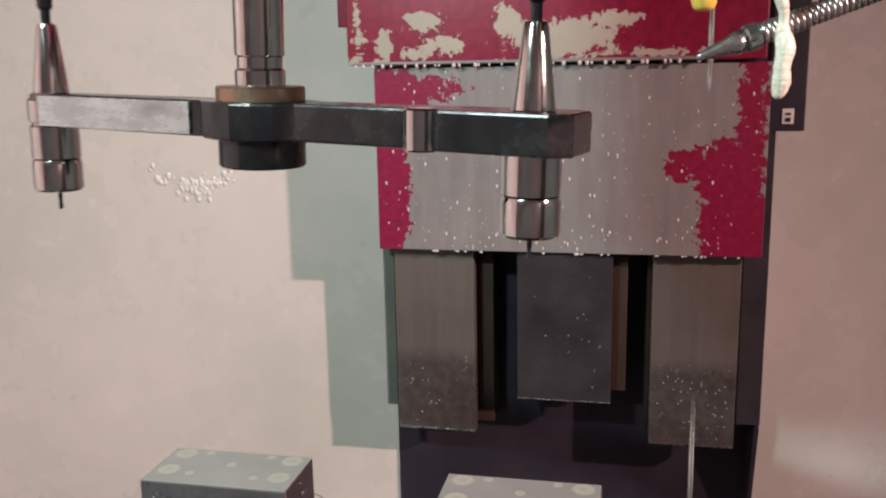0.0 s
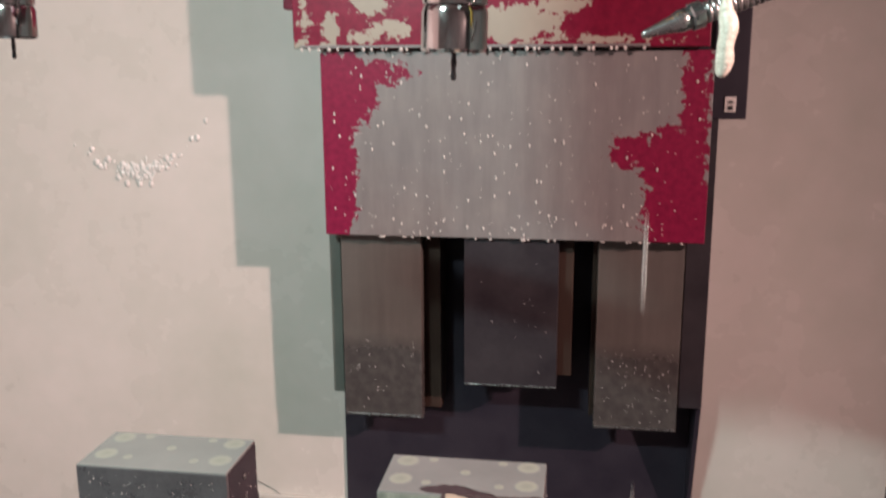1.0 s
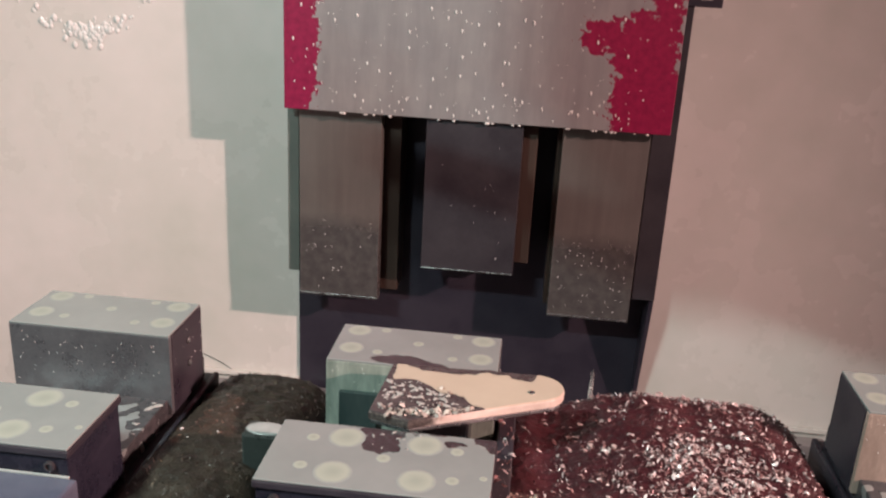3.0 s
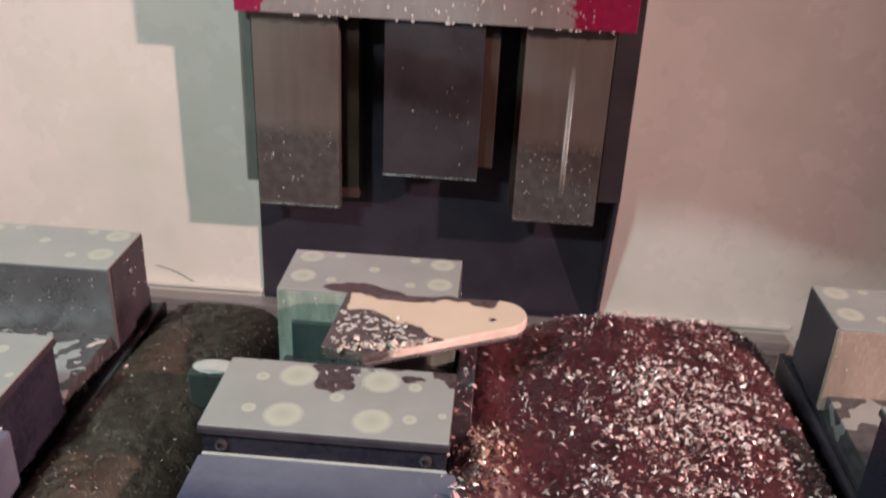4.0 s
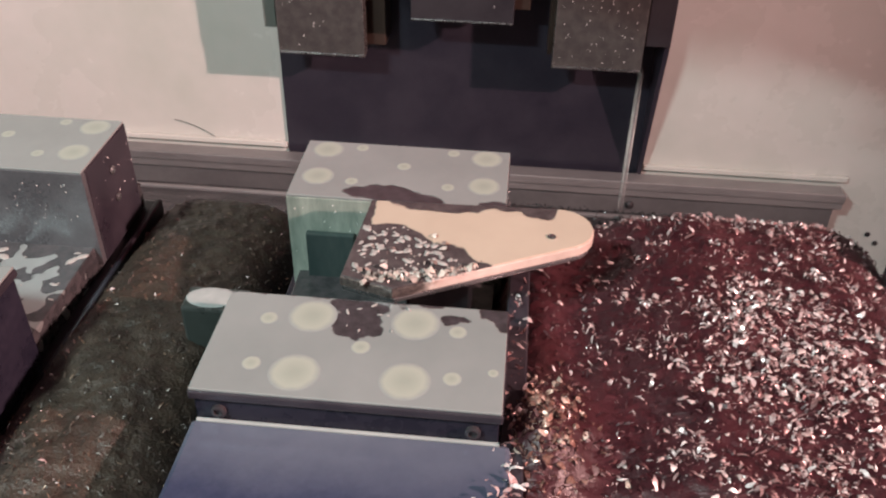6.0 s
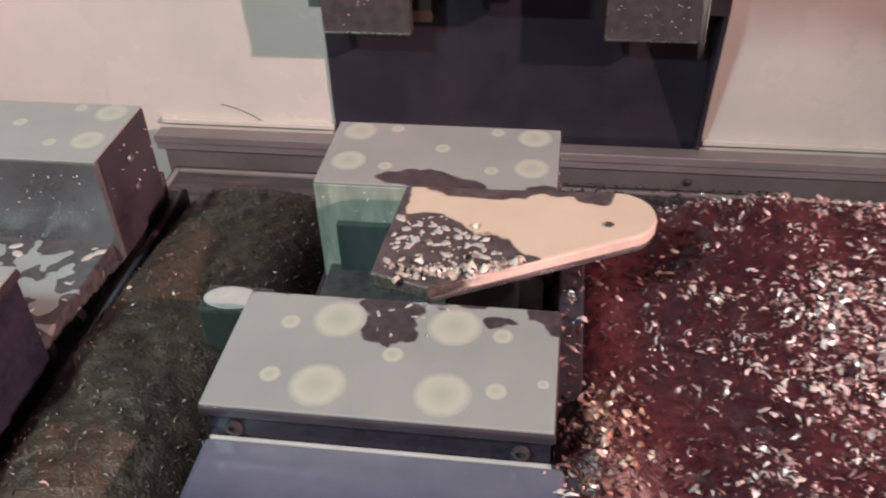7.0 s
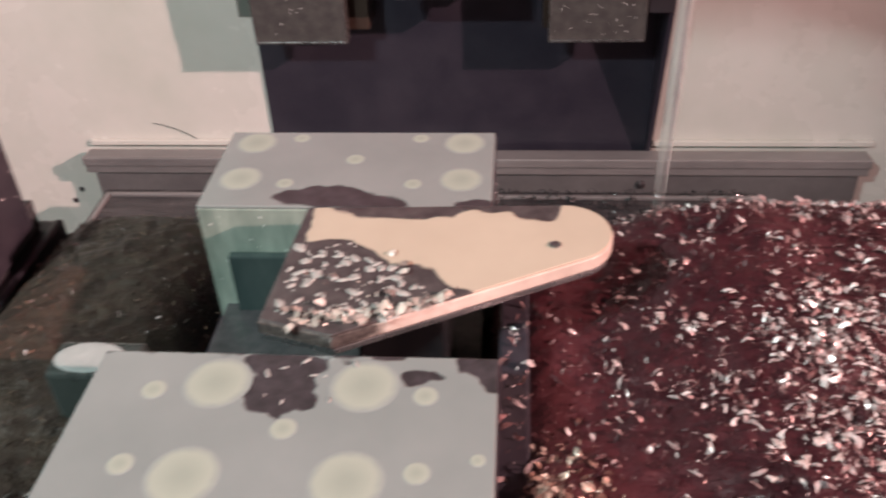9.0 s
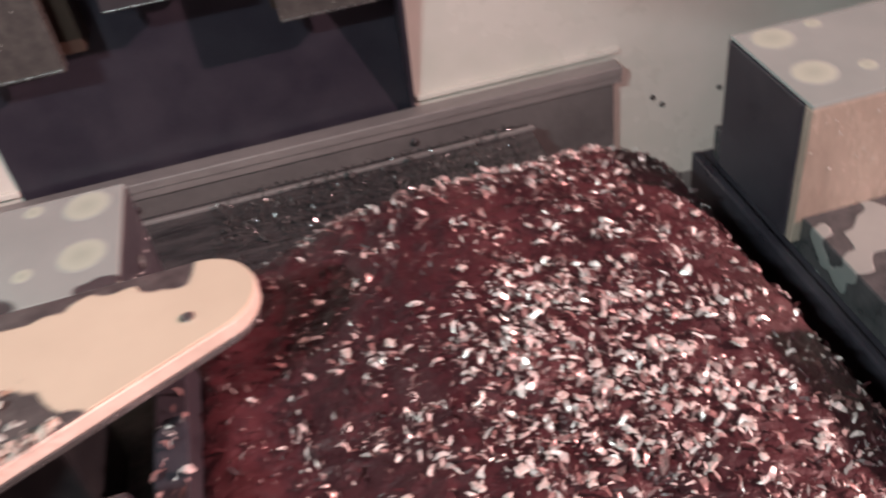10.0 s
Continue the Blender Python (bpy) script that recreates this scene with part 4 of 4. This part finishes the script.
def spindle_head():
    # added out of view; sized to block the cool lamp from the right wall
    h = thing("spindle_head", pose(0, 0, 0.73), "unseen red head block above the table, shading the back wall", "spindle head")
    bm = box(-0.45, 0.30, 0.85, 1.30, 0, 1.2, 0.01)
    part("housing", bm, RED_BAND, h)
    part("arm_bore", lathe([(0.034, -0.006), (0.055, -0.006), (0.055, -0.0005)], 32, m=pose(-0.40, 1.065, 0)), IRON, h, "dark bearing ring")
    part("slide", box(-0.35, 0.20, 1.305, 2.55, 0.80, 1.15, 0.01), IRON, h, "dark iron slide")


def drops():
    bm = lathe([(0.0003, -0.034), (0.0016, -0.0325), (0.0021, -0.029), (0.0022, 0.0), (0.0020, 0.029), (0.0015, 0.0325), (0.0003, 0.034)], 12)
    made = []
    first = part("coolant_drop", bm, FALLING, smooth=True)
    tagged(first, "long falling drop of clear coolant", "coolant drop", "falling coolant drops")
    made.append(first)
    for k in range(73):
        made.append(copy_thing(first, Matrix()))
    return made


enclosure()
column()
red_cover()
trough()
table()
centre_vise()
left, rear_jaw, front_jaw = vise(-0.366, JAW_PLAIN, JAW_PLAIN, lift=0.006)
bed_rng = random.Random(52)
flecks("torn_film", [(bed_rng.uniform(-0.066, 0.066), bed_rng.uniform(0.714, 0.812), 0.1162, bed_rng.choice((0.0008, 0.0013, 0.002, 0.0036)), bed_rng.uniform(1.0, 1.8)) for _ in range(75)],
       ISLAND, left, "torn islands of pale coolant film")
# right vise: its jaw face carries painted warm light
vise(0.380, JAW_PLAIN, JAW_PLAIN, WARMLIT_FACE, label="steel machine vise, warm light painted on its wet jaw face")
workpiece()
swarf()
TOOL_ARM = tool_arm()
spindle_head()
hose()
DROPS = drops()


def motions():
    """The arm lifts the tools away; coolant drops fall one after another."""
    rise = ((0.0, 0.0, -13.0), (0.05, 0.006, -17.5), (0.1, 0.019, -21.5), (0.15, 0.037, -23.0), (0.2, 0.062, -23.5), (0.3, 0.130, -23.0), (0.4, 0.160, -22.4), (0.5, 0.163, -22.0), (10.0, 0.163, -22.0))
    walk(TOOL_ARM, [(t, pose(-0.40, 1.065, 0.518 + d, 0, 1.8, turn)) for t, d, turn in rise])
    rng = random.Random(77)
    top = 0.82
    for k, ob in enumerate(DROPS):
        begin = -0.36 + 0.141 * k + rng.uniform(-0.05, 0.05)
        x, y = (0.08, 0.87) if begin < 8.6 else (0.055, 0.70)
        floor = heap_height(x, y, *RX, crest_right, LEAN) - 0.036
        dx, dy = rng.gauss(0, 0.002), rng.gauss(0, 0.002)
        rows = []
        for s in (0.0, 0.06, 0.12, 0.18, 0.24, 0.30, 0.36, 0.42):
            t = begin + s
            if 0.0 < t < 10.0:
                rows.append((t, max(floor, top - 0.5 * s - 4.0 * s * s)))
        before = top if begin > 0 else max(floor, top - 0.5 * (-begin) - 4.0 * begin * begin)
        if not rows or rows[0][0] > 0.02:
            rows.insert(0, (0.0, before))
        rows.append((10.0, rows[-1][1]) if rows[-1][0] < 9.98 else (10.05, rows[-1][1]))
        walk(ob, [(t, pose(x + dx, y + dy, z)) for t, z in rows])


motions()
